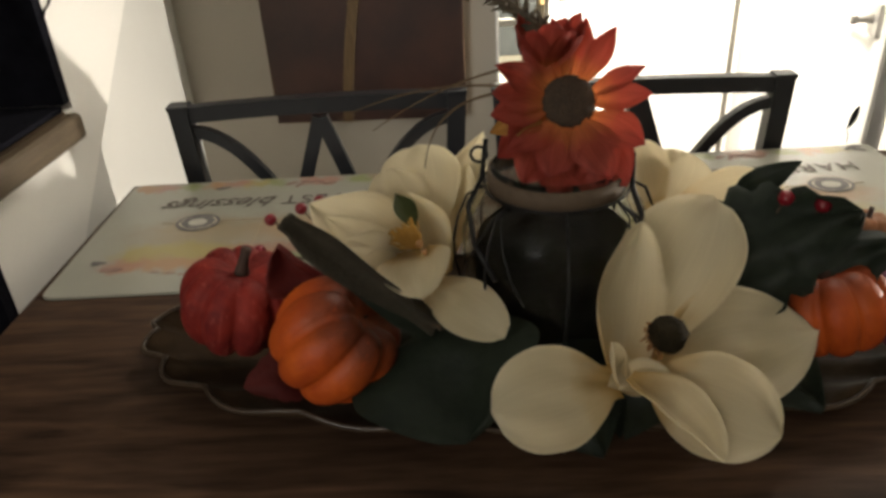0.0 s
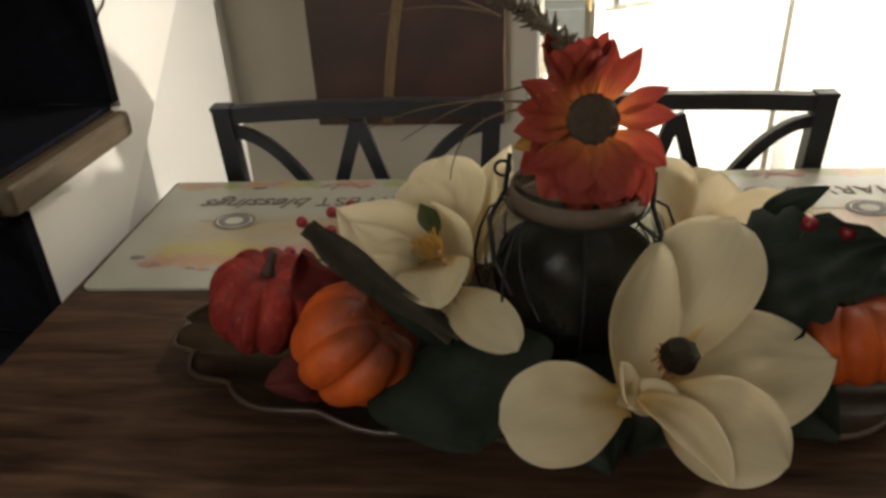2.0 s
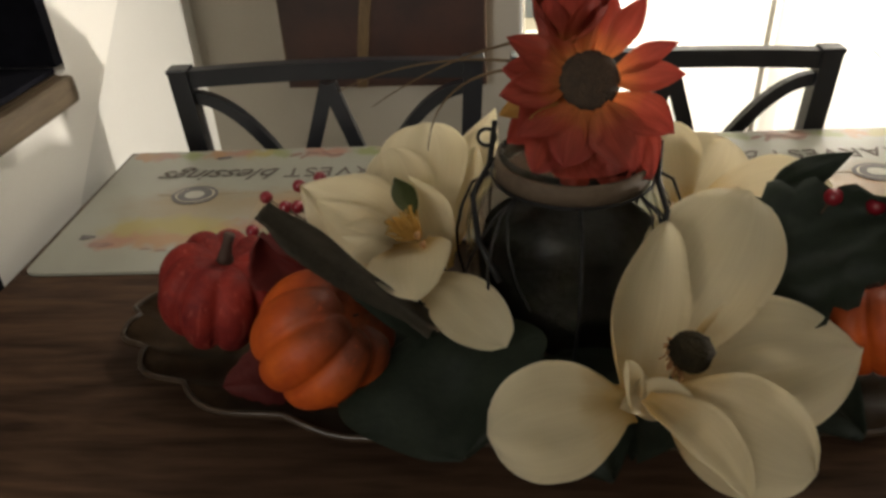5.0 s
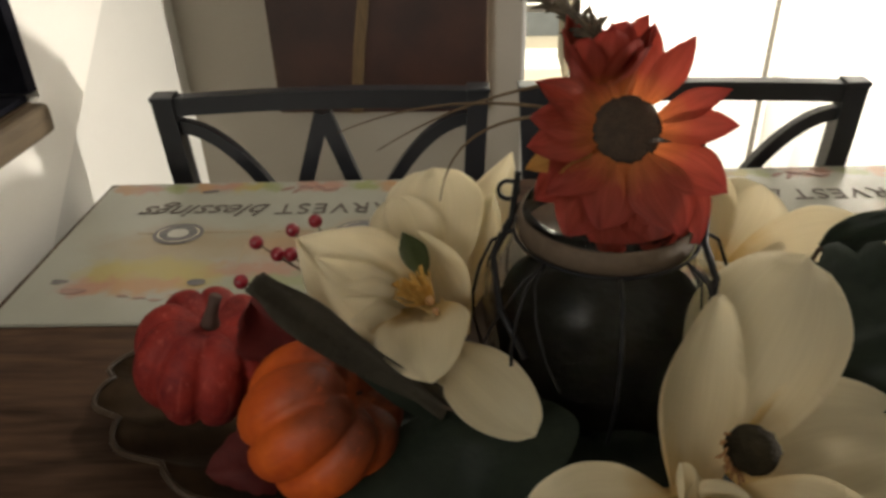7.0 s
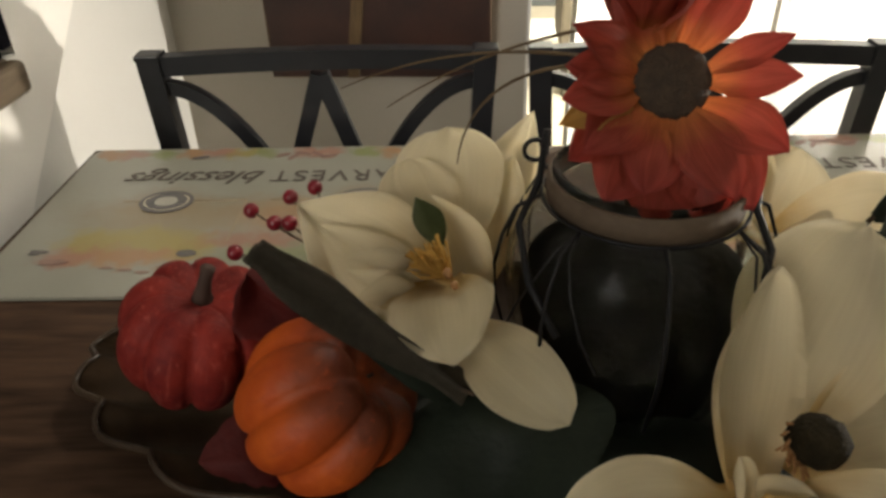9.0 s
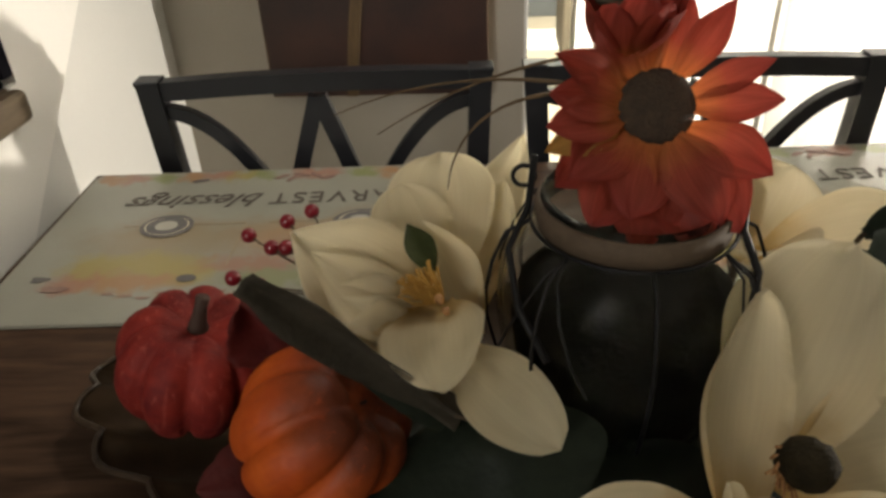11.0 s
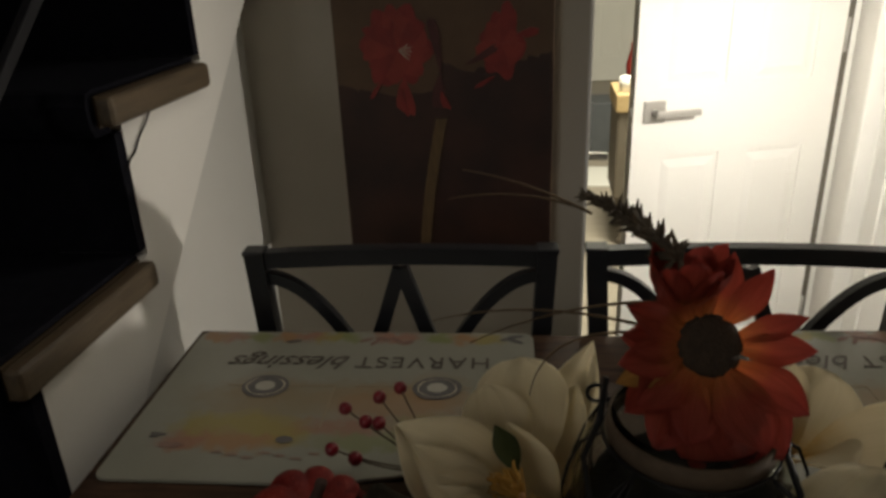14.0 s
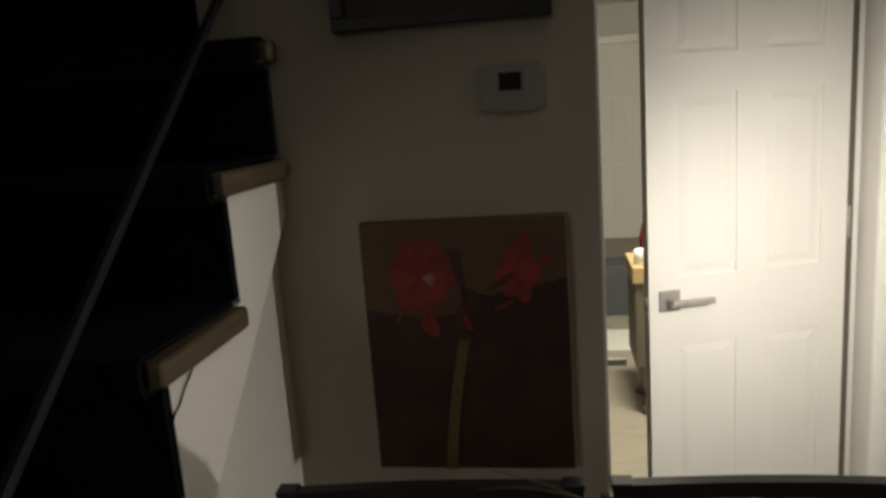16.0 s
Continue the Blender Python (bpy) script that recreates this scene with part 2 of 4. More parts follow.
M_CANVAS_LOW = mat("canvas_dark", (0.012, 0.007, 0.0065), (0.070, 0.026, 0.016), 9, 0.45, 0.25, 420)
M_PAINT_RED = mat("painted_red", (0.17, 0.018, 0.014), (0.36, 0.045, 0.03), 26, 0.5, 0.25, 420)
M_PAINT_MID = mat("painted_deep_red", (0.15, 0.014, 0.012), (0.30, 0.03, 0.022), 26, 0.5, 0.25, 420)
M_PAINT_DARK = mat("painted_shadow_red", (0.05, 0.012, 0.012), (0.10, 0.025, 0.02), 26, 0.5, 0.25, 420)
M_PAINT_STEM = mat("painted_stem", (0.075, 0.044, 0.017), (0.17, 0.105, 0.042), 30, 0.5, 0.25, 420, (6, 1, 1))
M_PAINT_PALE = mat("painted_pale", (0.5, 0.42, 0.33), (0.62, 0.5, 0.4), 60, 0.5, 0.2, 420)
M_BLACK = mat("black_frame", (0.008, 0.008, 0.009), (0.016, 0.016, 0.017), 20, 0.4, 0.1, 300)
M_BLACKMATTE = mat("matte_black_rail", (0.006, 0.006, 0.008), (0.012, 0.012, 0.014), 30, 0.65, 0.1, 300, spec=0.25)
M_GAP = mat("door_gap_shade", (0.11, 0.10, 0.08), (0.15, 0.135, 0.11), 30, 0.8, 0.1, 300, spec=0.2)
M_OAK = mat("light_oak", (0.40, 0.28, 0.13), (0.50, 0.37, 0.19), 6, 0.5, 0.2, 60, (2, 14, 14))
M_GREYWOOD = mat("grey_brown_wood", (0.10, 0.085, 0.065), (0.16, 0.135, 0.10), 8, 0.6, 0.2, 60, (14, 14, 2))
M_SLATE = mat("slate_box", (0.05, 0.055, 0.06), (0.075, 0.08, 0.085), 14, 0.6, 0.1, 200)
W_TAN = mat("wash_tan", (0.56, 0.48, 0.33), (0.64, 0.58, 0.45), 40, 0.62, 0.1, 300)
W_LINE = mat("wash_line", (0.31, 0.245, 0.16), (0.39, 0.32, 0.22), 90, 0.62, 0.1, 300)
W_BROWN = mat("wash_brown", (0.20, 0.12, 0.10), (0.34, 0.22, 0.18), 60, 0.62, 0.1, 300)
W_GREY = mat("wash_grey", (0.085, 0.08, 0.08), (0.18, 0.165, 0.155), 60, 0.62, 0.1, 300)
W_WHITE = mat("wash_white", (0.40, 0.38, 0.31), (0.46, 0.44, 0.37), 60, 0.62, 0.1, 300)

# watercolour washes printed on the placemats: x, y, half-width, half-height, strength, colour
G_, P_, O_, Y_, T_ = (0.19, 0.22, 0.06), (0.33, 0.15, 0.10), (0.35, 0.17, 0.06), (0.32, 0.255, 0.07), (0.27, 0.205, 0.115)


def print_washes(m):
    n, l = m.node_tree.nodes, m.node_tree.links
    b = n["Principled BSDF"]
    tc, warp, vadd, vmul = n.new("ShaderNodeTexCoord"), n.new("ShaderNodeTexNoise"), n.new("ShaderNodeVectorMath"), n.new("ShaderNodeVectorMath")
    warp.inputs["Scale"].default_value, warp.inputs["Detail"].default_value = 70, 8
    l.new(tc.outputs["Object"], warp.inputs[0])
    vmul.operation, vadd.operation = "MULTIPLY_ADD", "ADD"
    vmul.inputs[1].default_value, vmul.inputs[2].default_value = (0.045, 0.045, 0), (-0.0225, -0.0225, 0)
    l.new(warp.outputs["Color"], vmul.inputs[0]), l.new(tc.outputs["Object"], vadd.inputs[0]), l.new(vmul.outputs[0], vadd.inputs[1])
    col = b.inputs["Base Color"].links[0].from_socket
    rows = []
    for x, c in ((-0.2, O_), (-0.17, P_), (-0.14, G_), (-0.10, O_), (-0.07, P_), (-0.02, G_), (0.03, P_), (0.055, P_), (0.10, G_), (0.135, O_), (0.165, Y_), (-0.045, Y_)):
        rows.append((x, 0.134, 0.024, 0.017, 0.8, c))
    rows += [(-0.02, 0.010, 0.20, 0.028, 0.5, T_), (-0.096, 0.014, 0.05, 0.045, 0.6, T_), (0.108, 0.014, 0.05, 0.045, 0.6, T_), (0.06, -0.015, 0.12, 0.04, 0.5, O_), (-0.12, -0.01, 0.08, 0.035, 0.45, T_), (-0.075, -0.022, 0.075, 0.05, 0.6, T_)]
    rows += [(-0.14, -0.06, 0.045, 0.035, 0.9, Y_), (-0.09, -0.055, 0.05, 0.03, 0.9, Y_), (-0.05, -0.07, 0.04, 0.03, 0.9, Y_), (-0.10, -0.088, 0.07, 0.022, 0.8, O_), (-0.155, -0.085, 0.035, 0.02, 0.8, P_), (0.01, -0.06, 0.07, 0.02, 0.7, P_), (0.04, -0.085, 0.07, 0.02, 0.5, G_), (0.1, -0.06, 0.05, 0.03, 0.6, Y_)]
    for x, y, rx, ry, k, c in rows:
        mp, g, mul, mx = n.new("ShaderNodeMapping"), n.new("ShaderNodeTexGradient"), n.new("ShaderNodeMath"), n.new("ShaderNodeMix")
        mp.inputs["Scale"].default_value, mp.inputs["Location"].default_value = (1 / rx, 1 / ry, 1), (-x / rx, -y / ry, 0)
        g.gradient_type, mul.operation, mul.use_clamp, mul.inputs[1].default_value = "SPHERICAL", "MULTIPLY", True, 1.7 * k
        mx.data_type, mx.inputs[7].default_value = "RGBA", (*c, 1)
        l.new(vadd.outputs[0], mp.inputs[0]), l.new(mp.outputs[0], g.inputs[0]), l.new(g.outputs[0], mul.inputs[0])
        clampk = n.new("ShaderNodeMath")
        clampk.operation, clampk.inputs[1].default_value = "MINIMUM", k
        l.new(mul.outputs[0], clampk.inputs[0]), l.new(clampk.outputs[0], mx.inputs[0]), l.new(col, mx.inputs[6])
        col = mx.outputs[2]
    l.new(col, b.inputs["Base Color"])


print_washes(M_MAT)

# ---- mesh helpers ----


def part(name, bm, material, parent=None, label="", smooth=False):
    me = bpy.data.meshes.new(name)
    bm.normal_update()
    bm.to_mesh(me)
    bm.free()
    if smooth:
        for p in me.polygons:
            p.use_smooth = True
    me.materials.append(material)
    ob = new(name, me)
    if parent is not None:
        ob.parent = parent
    if label:
        ob["label"] = label
    return ob


def empty(name, m=None):
    ob = new(name)
    ob.empty_display_size = 0.05
    if m is not None:
        ob.matrix_world = m
    return ob


def box(x0, x1, y0, y1, z0, z1, bevel=0.0, segs=2):
    bm = bmesh.new()
    bmesh.ops.create_cube(bm, size=1, matrix=Matrix.Translation(((x0 + x1) / 2, (y0 + y1) / 2, (z0 + z1) / 2)) @ Matrix.Diagonal((x1 - x0, y1 - y0, z1 - z0, 1)))
    if bevel:
        bmesh.ops.bevel(bm, geom=bm.edges[:], offset=bevel, segments=segs, affect="EDGES", profile=0.6)
    return bm


def prism(outline, axis, a, b, bevel=0.0):
    """A slab between a and b along an axis, from an outline in the other two axes (in xyz order)."""
    bm = bmesh.new()

    def at(p, w):
        q = list(p)
        q.insert(axis, w)
        return q

    lo = [bm.verts.new(at(p, a)) for p in outline]
    hi = [bm.verts.new(at(p, b)) for p in outline]
    bm.faces.new(lo), bm.faces.new(hi[::-1])
    k = len(outline)
    for i in range(k):
        bm.faces.new((lo[i], hi[i], hi[(i + 1) % k], lo[(i + 1) % k]))
    bmesh.ops.recalc_face_normals(bm, faces=bm.faces[:])
    if bevel:
        bmesh.ops.bevel(bm, geom=bm.edges[:], offset=bevel, segments=2, affect="EDGES")
    return bm


def tube(points, radius, sides=8, flat=1.0, up=None, bm=None):
    """A swept rod; radius a number or one per point; flat squeezes it along up."""
    bm = bm or bmesh.new()
    pts = [Vector(p) for p in points]
    rings = []
    ref = Vector(up) if up else None
    for i, p in enumerate(pts):
        d = (pts[min(i + 1, len(pts) - 1)] - pts[max(i - 1, 0)]).normalized()
        if ref is None:
            ref = d.orthogonal().normalized()
        a = (ref - d * ref.dot(d)).normalized()
        b = d.cross(a)
        if not up:
            ref = a
        r = radius[i] if isinstance(radius, (list, tuple)) else radius
        rings.append([bm.verts.new(p + r * (math.cos(t) * flat * a + math.sin(t) * b)) for t in [2 * math.pi * (k + 0.5) / sides for k in range(sides)]])
    for r0, r1 in zip(rings, rings[1:]):
        for k in range(sides):
            bm.faces.new((r0[k], r0[(k + 1) % sides], r1[(k + 1) % sides], r1[k]))
    bm.faces.new(rings[0][::-1]), bm.faces.new(rings[-1])
    return bm


def lathe(profile, sides=40, closed=False):
    bm = bmesh.new()
    rings = [[bm.verts.new((r * math.cos(2 * math.pi * k / sides), r * math.sin(2 * math.pi * k / sides), z)) for k in range(sides)] for r, z in profile]
    for r0, r1 in zip(rings, rings[1:] + ([rings[0]] if closed else [])):
        for k in range(sides):
            bm.faces.new((r0[k], r0[(k + 1) % sides], r1[(k + 1) % sides], r1[k]))
    if not closed:
        bm.faces.new(rings[0][::-1]), bm.faces.new(rings[-1])
    bmesh.ops.recalc_face_normals(bm, faces=bm.faces[:])
    return bm


def blade(base, tip, width, normal, cup=0.2, bend=0.1, peak=0.55, full=0.6, root=0.25, point=0.0, wave=0.0, thick=0.0012, nu=14, nv=8, tooth=0.0, seed=0, twist=0.0, blunt=0.03):
    """A petal or leaf: a cupped, bent sheet with thickness from base to tip. peak: where it is widest; full: how round; point: sharpness of the tip."""
    base, tip = Vector(base), Vector(tip)
    e1 = tip - base
    length = e1.length
    e1.normalize()
    nrm = Vector(normal)
    nrm = (nrm - e1 * nrm.dot(e1)).normalized()
    e2 = nrm.cross(e1)
    bm = bmesh.new()
    grid, uvs = [], {}
    power = math.log(0.5) / math.log(peak)
    for i in range(nu + 1):
        u = i / nu
        w = math.sin(math.pi * u**power) ** full if 0 < u < 1 else 0.0
        w = max(w, root * (1 - u / max(peak, 0.01))) if u < peak else w
        if point:
            w *= 1 - point * max(0, (u - peak) / (1 - peak)) ** 1.5
        w = max(w, blunt)
        if tooth:
            w *= 1 + tooth * math.sin(u * 40 + seed)
        tw = twist * (u - 0.3)
        row = []
        for j in range(nv + 1):
            v = 2 * j / nv - 1
            s = noise.noise(Vector((u * 2.3 + seed * 7.1, v * 1.7, seed))) * wave
            off = bend * length * math.sin(math.pi * u * 0.9) + cup * width * (v * v) * w + s * width
            ee2 = e2 * math.cos(tw) + nrm * math.sin(tw)
            uneven = 1 + 0.09 * noise.noise(Vector((u * 3.5 + seed * 1.3, 9.0 if v > 0 else 4.0, seed * 0.7)))
            vert = bm.verts.new(base + e1 * length * u + ee2 * (v * width / 2 * w * uneven) + nrm * off)
            uvs[vert] = (u, j / nv)
            row.append(vert)
        grid.append(row)
    lay = bm.loops.layers.uv.new("UVMap")
    for i in range(nu):
        for j in range(nv):
            bm.faces.new((grid[i][j], grid[i][j + 1], grid[i + 1][j + 1], grid[i + 1][j]))
    for f in bm.faces:
        for lp in f.loops:
            lp[lay].uv = uvs[lp.vert]
    bmesh.ops.solidify(bm, geom=bm.faces[:], thickness=thick)
    return bm


def blob(cx, cy, rx, ry, z, seed, rough=0.25, n=22, thick=0.0004):
    """A flat, uneven patch of print."""
    pts = []
    for k in range(n):
        a = 2 * math.pi * k / n
        r = 1 + rough * noise.noise(Vector((math.cos(a) * 1.3 + seed * 3.7, math.sin(a) * 1.3, seed * 1.9)))
        pts.append((cx + rx * r * math.cos(a), cy + ry * r * math.sin(a)))
    return prism(pts, 2, z, z + thick)


# ---- setting ----
STRUCT = "structure"
tagged(part("floor", box(-1.4, 3.3, -2.6, 8.4, -0.06, 0), M_FLOOR), "brown-grey wood-look floor of the dining room and hall", "floor", kind=STRUCT)
tagged(part("ceiling", box(-1.4, 3.3, -2.6, 8.4, 2.44, 2.52), M_CEIL), "plain white painted ceiling", "ceiling", kind=STRUCT)
tagged(part("wall_picture", box(-0.48, 0.2055, 1.5035, 1.6134, 0, 2.44), M_GREY), "grey-beige painted partition wall with a canvas and thermostat", "wall", kind=STRUCT)
tagged(part("wall_far_left", box(-1.4, -1.28, -2.6, 8.4, 0, 2.44), M_DARKWALL), "near-black wall along the stairs", "wall", kind=STRUCT)
tagged(part("wall_right", box(3.2, 3.32, -2.6, 8.4, 0, 2.44), M_WHITE), "white painted wall closing the hall", "wall", kind=STRUCT)
tagged(part("wall_back", box(-1.28, 3.2, -2.62, -2.5, 0, 2.44), M_GREY), "grey-beige painted wall behind the table", "wall", kind=STRUCT)
tagged(part("wall_end", box(-1.28, 3.2, 8.2, 8.32, 0, 2.44), M_UNDER), "grey-beige wall of the far room", "wall", kind=STRUCT)
tagged(part("wall_hall_right", box(0.987, 3.2, 2.336, 2.5655, 0, 2.44), M_WHITE), "white painted hall wall beside the door", "wall", kind=STRUCT)
tagged(part("wall_hall_left", box(-1.28, 0.239, 2.455, 2.5655, 0, 2.44), M_GREY), "grey-beige hall wall beside the doorway", "wall", kind=STRUCT)
tagged(part("wall_over_door", box(0.239, 0.987, 2.455, 2.5655, 2.07, 2.44), M_WHITE), "white wall over the doorway", "wall", kind=STRUCT)
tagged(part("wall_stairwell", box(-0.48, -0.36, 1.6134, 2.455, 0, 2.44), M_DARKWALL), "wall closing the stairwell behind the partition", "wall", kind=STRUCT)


tagged(part("trim_casing", prism([(0.987, 2.329), (0.990, 2.3235), (1.033, 2.3216), (1.038, 2.3143), (1.047, 2.3143), (1.051, 2.3198), (1.051, 2.336), (0.987, 2.336)], 2, 0, 2.13), M_TRIM), "white painted door casing with a moulded edge", "trim", kind=STRUCT)
tagged(part("trim_jamb", box(0.970, 0.986, 2.4505, 2.5655, 0, 2.07, 0.002), M_TRIM), "white painted door jamb", "trim", kind=STRUCT)
# dark-coloured strip gives the shade of the gap beside the door
tagged(part("trim_gap", box(0.9471, 0.9695, 2.446, 2.459, 0, 2.07, 0.002), M_GAP), "dark strip standing in for shade in the door gap", "trim", kind=STRUCT)
tagged(part("trim_bead", prism([(2.335, 0.0)] + [(2.315 + 0.0035 * abs(math.sin(157 * z)) + 0.0015 * math.sin(41 * z), z) for z in [k * 0.004 for k in range(526)]] + [(2.335, 2.1)], 0, 1.0568, 1.0595), M_TRIM), "white filler bead with a wavy edge in the wall corner", "trim", kind=STRUCT)
tagged(part("baseboard", box(1.051, 1.060, 2.3225, 2.336, 0, 0.1, 0.003), M_TRIM), "white painted baseboard", "baseboard", kind=STRUCT)
# stub drawn out past the hinge to block a sliver of entry light
tagged(part("wall_stub", box(1.063, 1.20, 2.1806, 2.336, 0, 2.44), M_WHITE), "white painted stub of wall by the open door", "wall", kind=STRUCT)
tagged(part("trim_corner", box(0.2055, 0.2115, 1.5005, 1.6164, 0, 2.44, 0.002), M_TRIM), "white corner bead at the partition's end", "trim", kind=STRUCT)


def panel_door(name, width, height, label, m, handle=True, hz=0.957):
    """A six-panel moulded door; hinge edge at x=0, leaf towards -x, front faces -y."""
    d = tagged(empty(name), label, "door", kind=STRUCT)
    part("core", box(-width, 0, -0.0115, 0.0115, 0.008, height, 0.002), M_DOOR, d)
    xs = [(0.0, 0.135), (0.435, 0.565), (0.865, 1.0)]
    for a, b in xs:
        part("stile", box(-width * b, -width * a, -0.0165, 0.0165, 0.008, height), M_DOOR, d)
    zr = [(0.008, 0.24), (0.822, 1.014), (1.512, 1.618), (1.86, height)]
    for a, b in zr:
        for xa, xb in ((0.135, 0.435), (0.565, 0.865)):
            part("rail", box(-width * xb, -width * xa, -0.0165, 0.0165, a, b), M_DOOR, d)
    for (xa, xb) in ((0.135, 0.435), (0.565, 0.865)):
        for (za, zb) in ((0.24, 0.822), (1.014, 1.512), (1.618, 1.86)):
            for s in (-1, 1):
                bm = bmesh.new()
                g = 0.012
                x0, x1, z0, z1 = -width * xb + g, -width * xa - g, za + g, zb - g
                i = 0.022
                lo = [bm.verts.new(p) for p in ((x0, s * 0.0117, z0), (x1, s * 0.0117, z0), (x1, s * 0.0117, z1), (x0, s * 0.0117, z1))]
                hi = [bm.verts.new(p) for p in ((x0 + i, s * 0.0168, z0 + i), (x1 - i, s * 0.0168, z0 + i), (x1 - i, s * 0.0168, z1 - i), (x0 + i, s * 0.0168, z1 - i))]
                bm.faces.new(hi)
                bm.faces.new(lo[::-1])
                for k in range(4):
                    bm.faces.new((lo[k], lo[(k + 1) % 4], hi[(k + 1) % 4], hi[k]))
                bmesh.ops.recalc_face_normals(bm, faces=bm.faces[:])
                part("panel", bm, M_DOOR, d)
    if handle:
        hx = -width + 0.058
        h = part("rose_plate", box(hx - 0.03, hx + 0.03, -0.026, -0.016, hz - 0.03, hz + 0.03, 0.002), M_CHROME, d, "square brushed-nickel rose plate")
        part("spindle", tube([(hx, -0.025, hz), (hx, -0.062, hz)], 0.009, 12), M_CHROME, h, smooth=True)
        part("lever", box(hx - 0.012, hx + 0.115, -0.066, -0.054, hz - 0.009, hz + 0.009, 0.004), M_CHROME, h, "straight brushed-nickel lever")
        h2 = part("rose_plate", box(hx - 0.03, hx + 0.03, 0.016, 0.026, hz - 0.03, hz + 0.03, 0.002), M_CHROME, d)
        part("lever", box(hx - 0.012, hx + 0.115, 0.054, 0.066, hz - 0.009, hz + 0.009, 0.004), M_CHROME, h2)
        part("spindle", tube([(hx, 0.025, hz), (hx, 0.062, hz)], 0.009, 12), M_CHROME, h2, smooth=True)
        part("latch", box(-width - 0.006, -width + 0.001, -0.008, 0.006, hz - 0.012, hz + 0.012, 0.003), M_CHROME, d, "nickel latch bolt")
        part("latch_plate", box(-width - 0.0012, -width + 0.001, -0.012, 0.012, hz - 0.028, hz + 0.028), M_CHROME, d)
    for z in (0.28, 1.12, 1.82):
        part("hinge", tube([(0.006, -0.016, z - 0.045), (0.006, -0.016, z + 0.045)], 0.0065, 10), M_CHROME, d, "nickel hinge knuckle", True)
    d.matrix_world = m
    return d


panel_door("door_1", 0.601, 2.04, "white six-panel door standing ajar with a nickel lever", pose(0.9435, 2.4506, 0, 0, 0, 17.7), hz=0.950)
panel_door("door_2", 0.76, 2.04, "closed white six-panel door on the far wall", pose(1.38, 8.18, 0), False)
tagged(part("trim_far_head", box(0.53, 1.47, 8.17, 8.2, 2.045, 2.12, 0.003), M_TRIM), "white head casing over the far door", "trim", kind=STRUCT)
tagged(part("trim_far_side", box(0.55, 0.615, 8.17, 8.2, 0, 2.045, 0.003), M_TRIM), "white side casing beside the far door", "trim", kind=STRUCT)
panel_door("door_3", 0.805, 2.04, "open white six-panel door with a nickel lever", pose(1.0418, 2.2868, 0, 0, 0, 81.5), hz=0.995)
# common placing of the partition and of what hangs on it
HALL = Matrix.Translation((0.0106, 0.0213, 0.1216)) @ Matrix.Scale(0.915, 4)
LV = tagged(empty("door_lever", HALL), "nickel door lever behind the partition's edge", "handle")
part("rose_plate", box(0.10, 0.15, 1.7405, 1.748, 0.93, 0.98, 0.002), M_CHROME, LV)
part("spindle", tube([(0.125, 1.747, 0.953), (0.125, 1.80, 0.953)], 0.009, 12), M_CHROME, LV, smooth=True)
part("lever", box(0.105, 0.272, 1.793, 1.806, 0.945, 0.962, 0.004), M_CHROME, LV)

# ---- stairs ----
RISE, RUN = 0.205, 0.232
stairs = tagged(empty("stairs"), "stairs with dark carpet, bare wooden tread ends and a white stringer", "stairs", kind=STRUCT)
STEPS = [(0.759 + RUN * (k - 5), 1.043 + RISE * (k - 5)) for k in range(1, 12)]
for y, z in STEPS:
    inside = y < 1.48
    y1 = min(y + 0.266, 1.5025) if inside else y + 0.266
    xr = -0.362 if inside else -0.5
    part("tread", box(-1.278, xr, y + 0.012, y1, z - 0.036, z - 0.001), M_TREAD, stairs, "wooden tread under the carpet")
    cp = [(y + 0.036, z - 0.046), (y + 0.004, z - 0.046), (y - 0.003, z - 0.034), (y - 0.004, z - 0.01), (y + 0.003, z + 0.004), (y + 0.014, z + 0.007), (y1, z + 0.007), (y1, z), (y + 0.012, z - 0.0005), (y + 0.0115, z - 0.0365), (y + 0.036, z - 0.0365)]
    part("tread_carpet", prism(cp, 0, -1.277, xr - 0.003), M_CARPET, stairs, "dark carpet wrapped over the tread")
    if inside:
        part("tread_end", box(-0.3615, -0.340, y + 0.006, y1, z - 0.035, z, 0.009, 3), M_TREAD, stairs, "bare brown wooden tread end")
    part("riser", box(-1.277, -0.3605 if inside else -0.5, y + 0.033, y + 0.05, z - RISE + 0.008, z - 0.047), M_CARPET, stairs, "dark carpeted riser")


def saw(bottom, inset):
    """Outline of the stair's side: stepped on top, with the given lower edge."""
    pts = []
    for y, z in STEPS:
        y0 = y + 0.05 + inset
        if y0 >= 1.5035:
            break
        pts += [(y0, z - RISE if pts else bottom(y0)), (y0, z - 0.04)]
    pts.append((1.5035, pts[-1][1]))
    return pts + [(1.5035, bottom(1.5035))]


edge = lambda y: max(0.0, 1.025 + 0.885 * (y - 1.14))
string = saw(edge, 0.0)
low = [(y, edge(y)) for y in (1.4, 1.0, 0.6, 0.2)]
part("stringer", prism([p for p in string if p[1] > edge(p[0]) - 0.001] + low, 0, -0.386, -0.360), M_WHITE, stairs, "white painted stringer board")
tagged(part("wall_under_stairs", prism(saw(lambda y: 0.0, 0.0), 0, -0.48, -0.385), M_UNDER), "white wall below the stair stringer", "wall", kind=STRUCT)
part("bottom_rail", box(-0.006, 0.006, -1.0, 1.0, -0.007, 0.007, 0.002), M_BLACKMATTE, stairs, "dark slim rail along the stair edge").matrix_local = look((-0.43, 1.155, 1.45), (-0.43, 2.155, 1.45 + 0.86)) @ pose(0, 0, 0, 90, 0, 0)
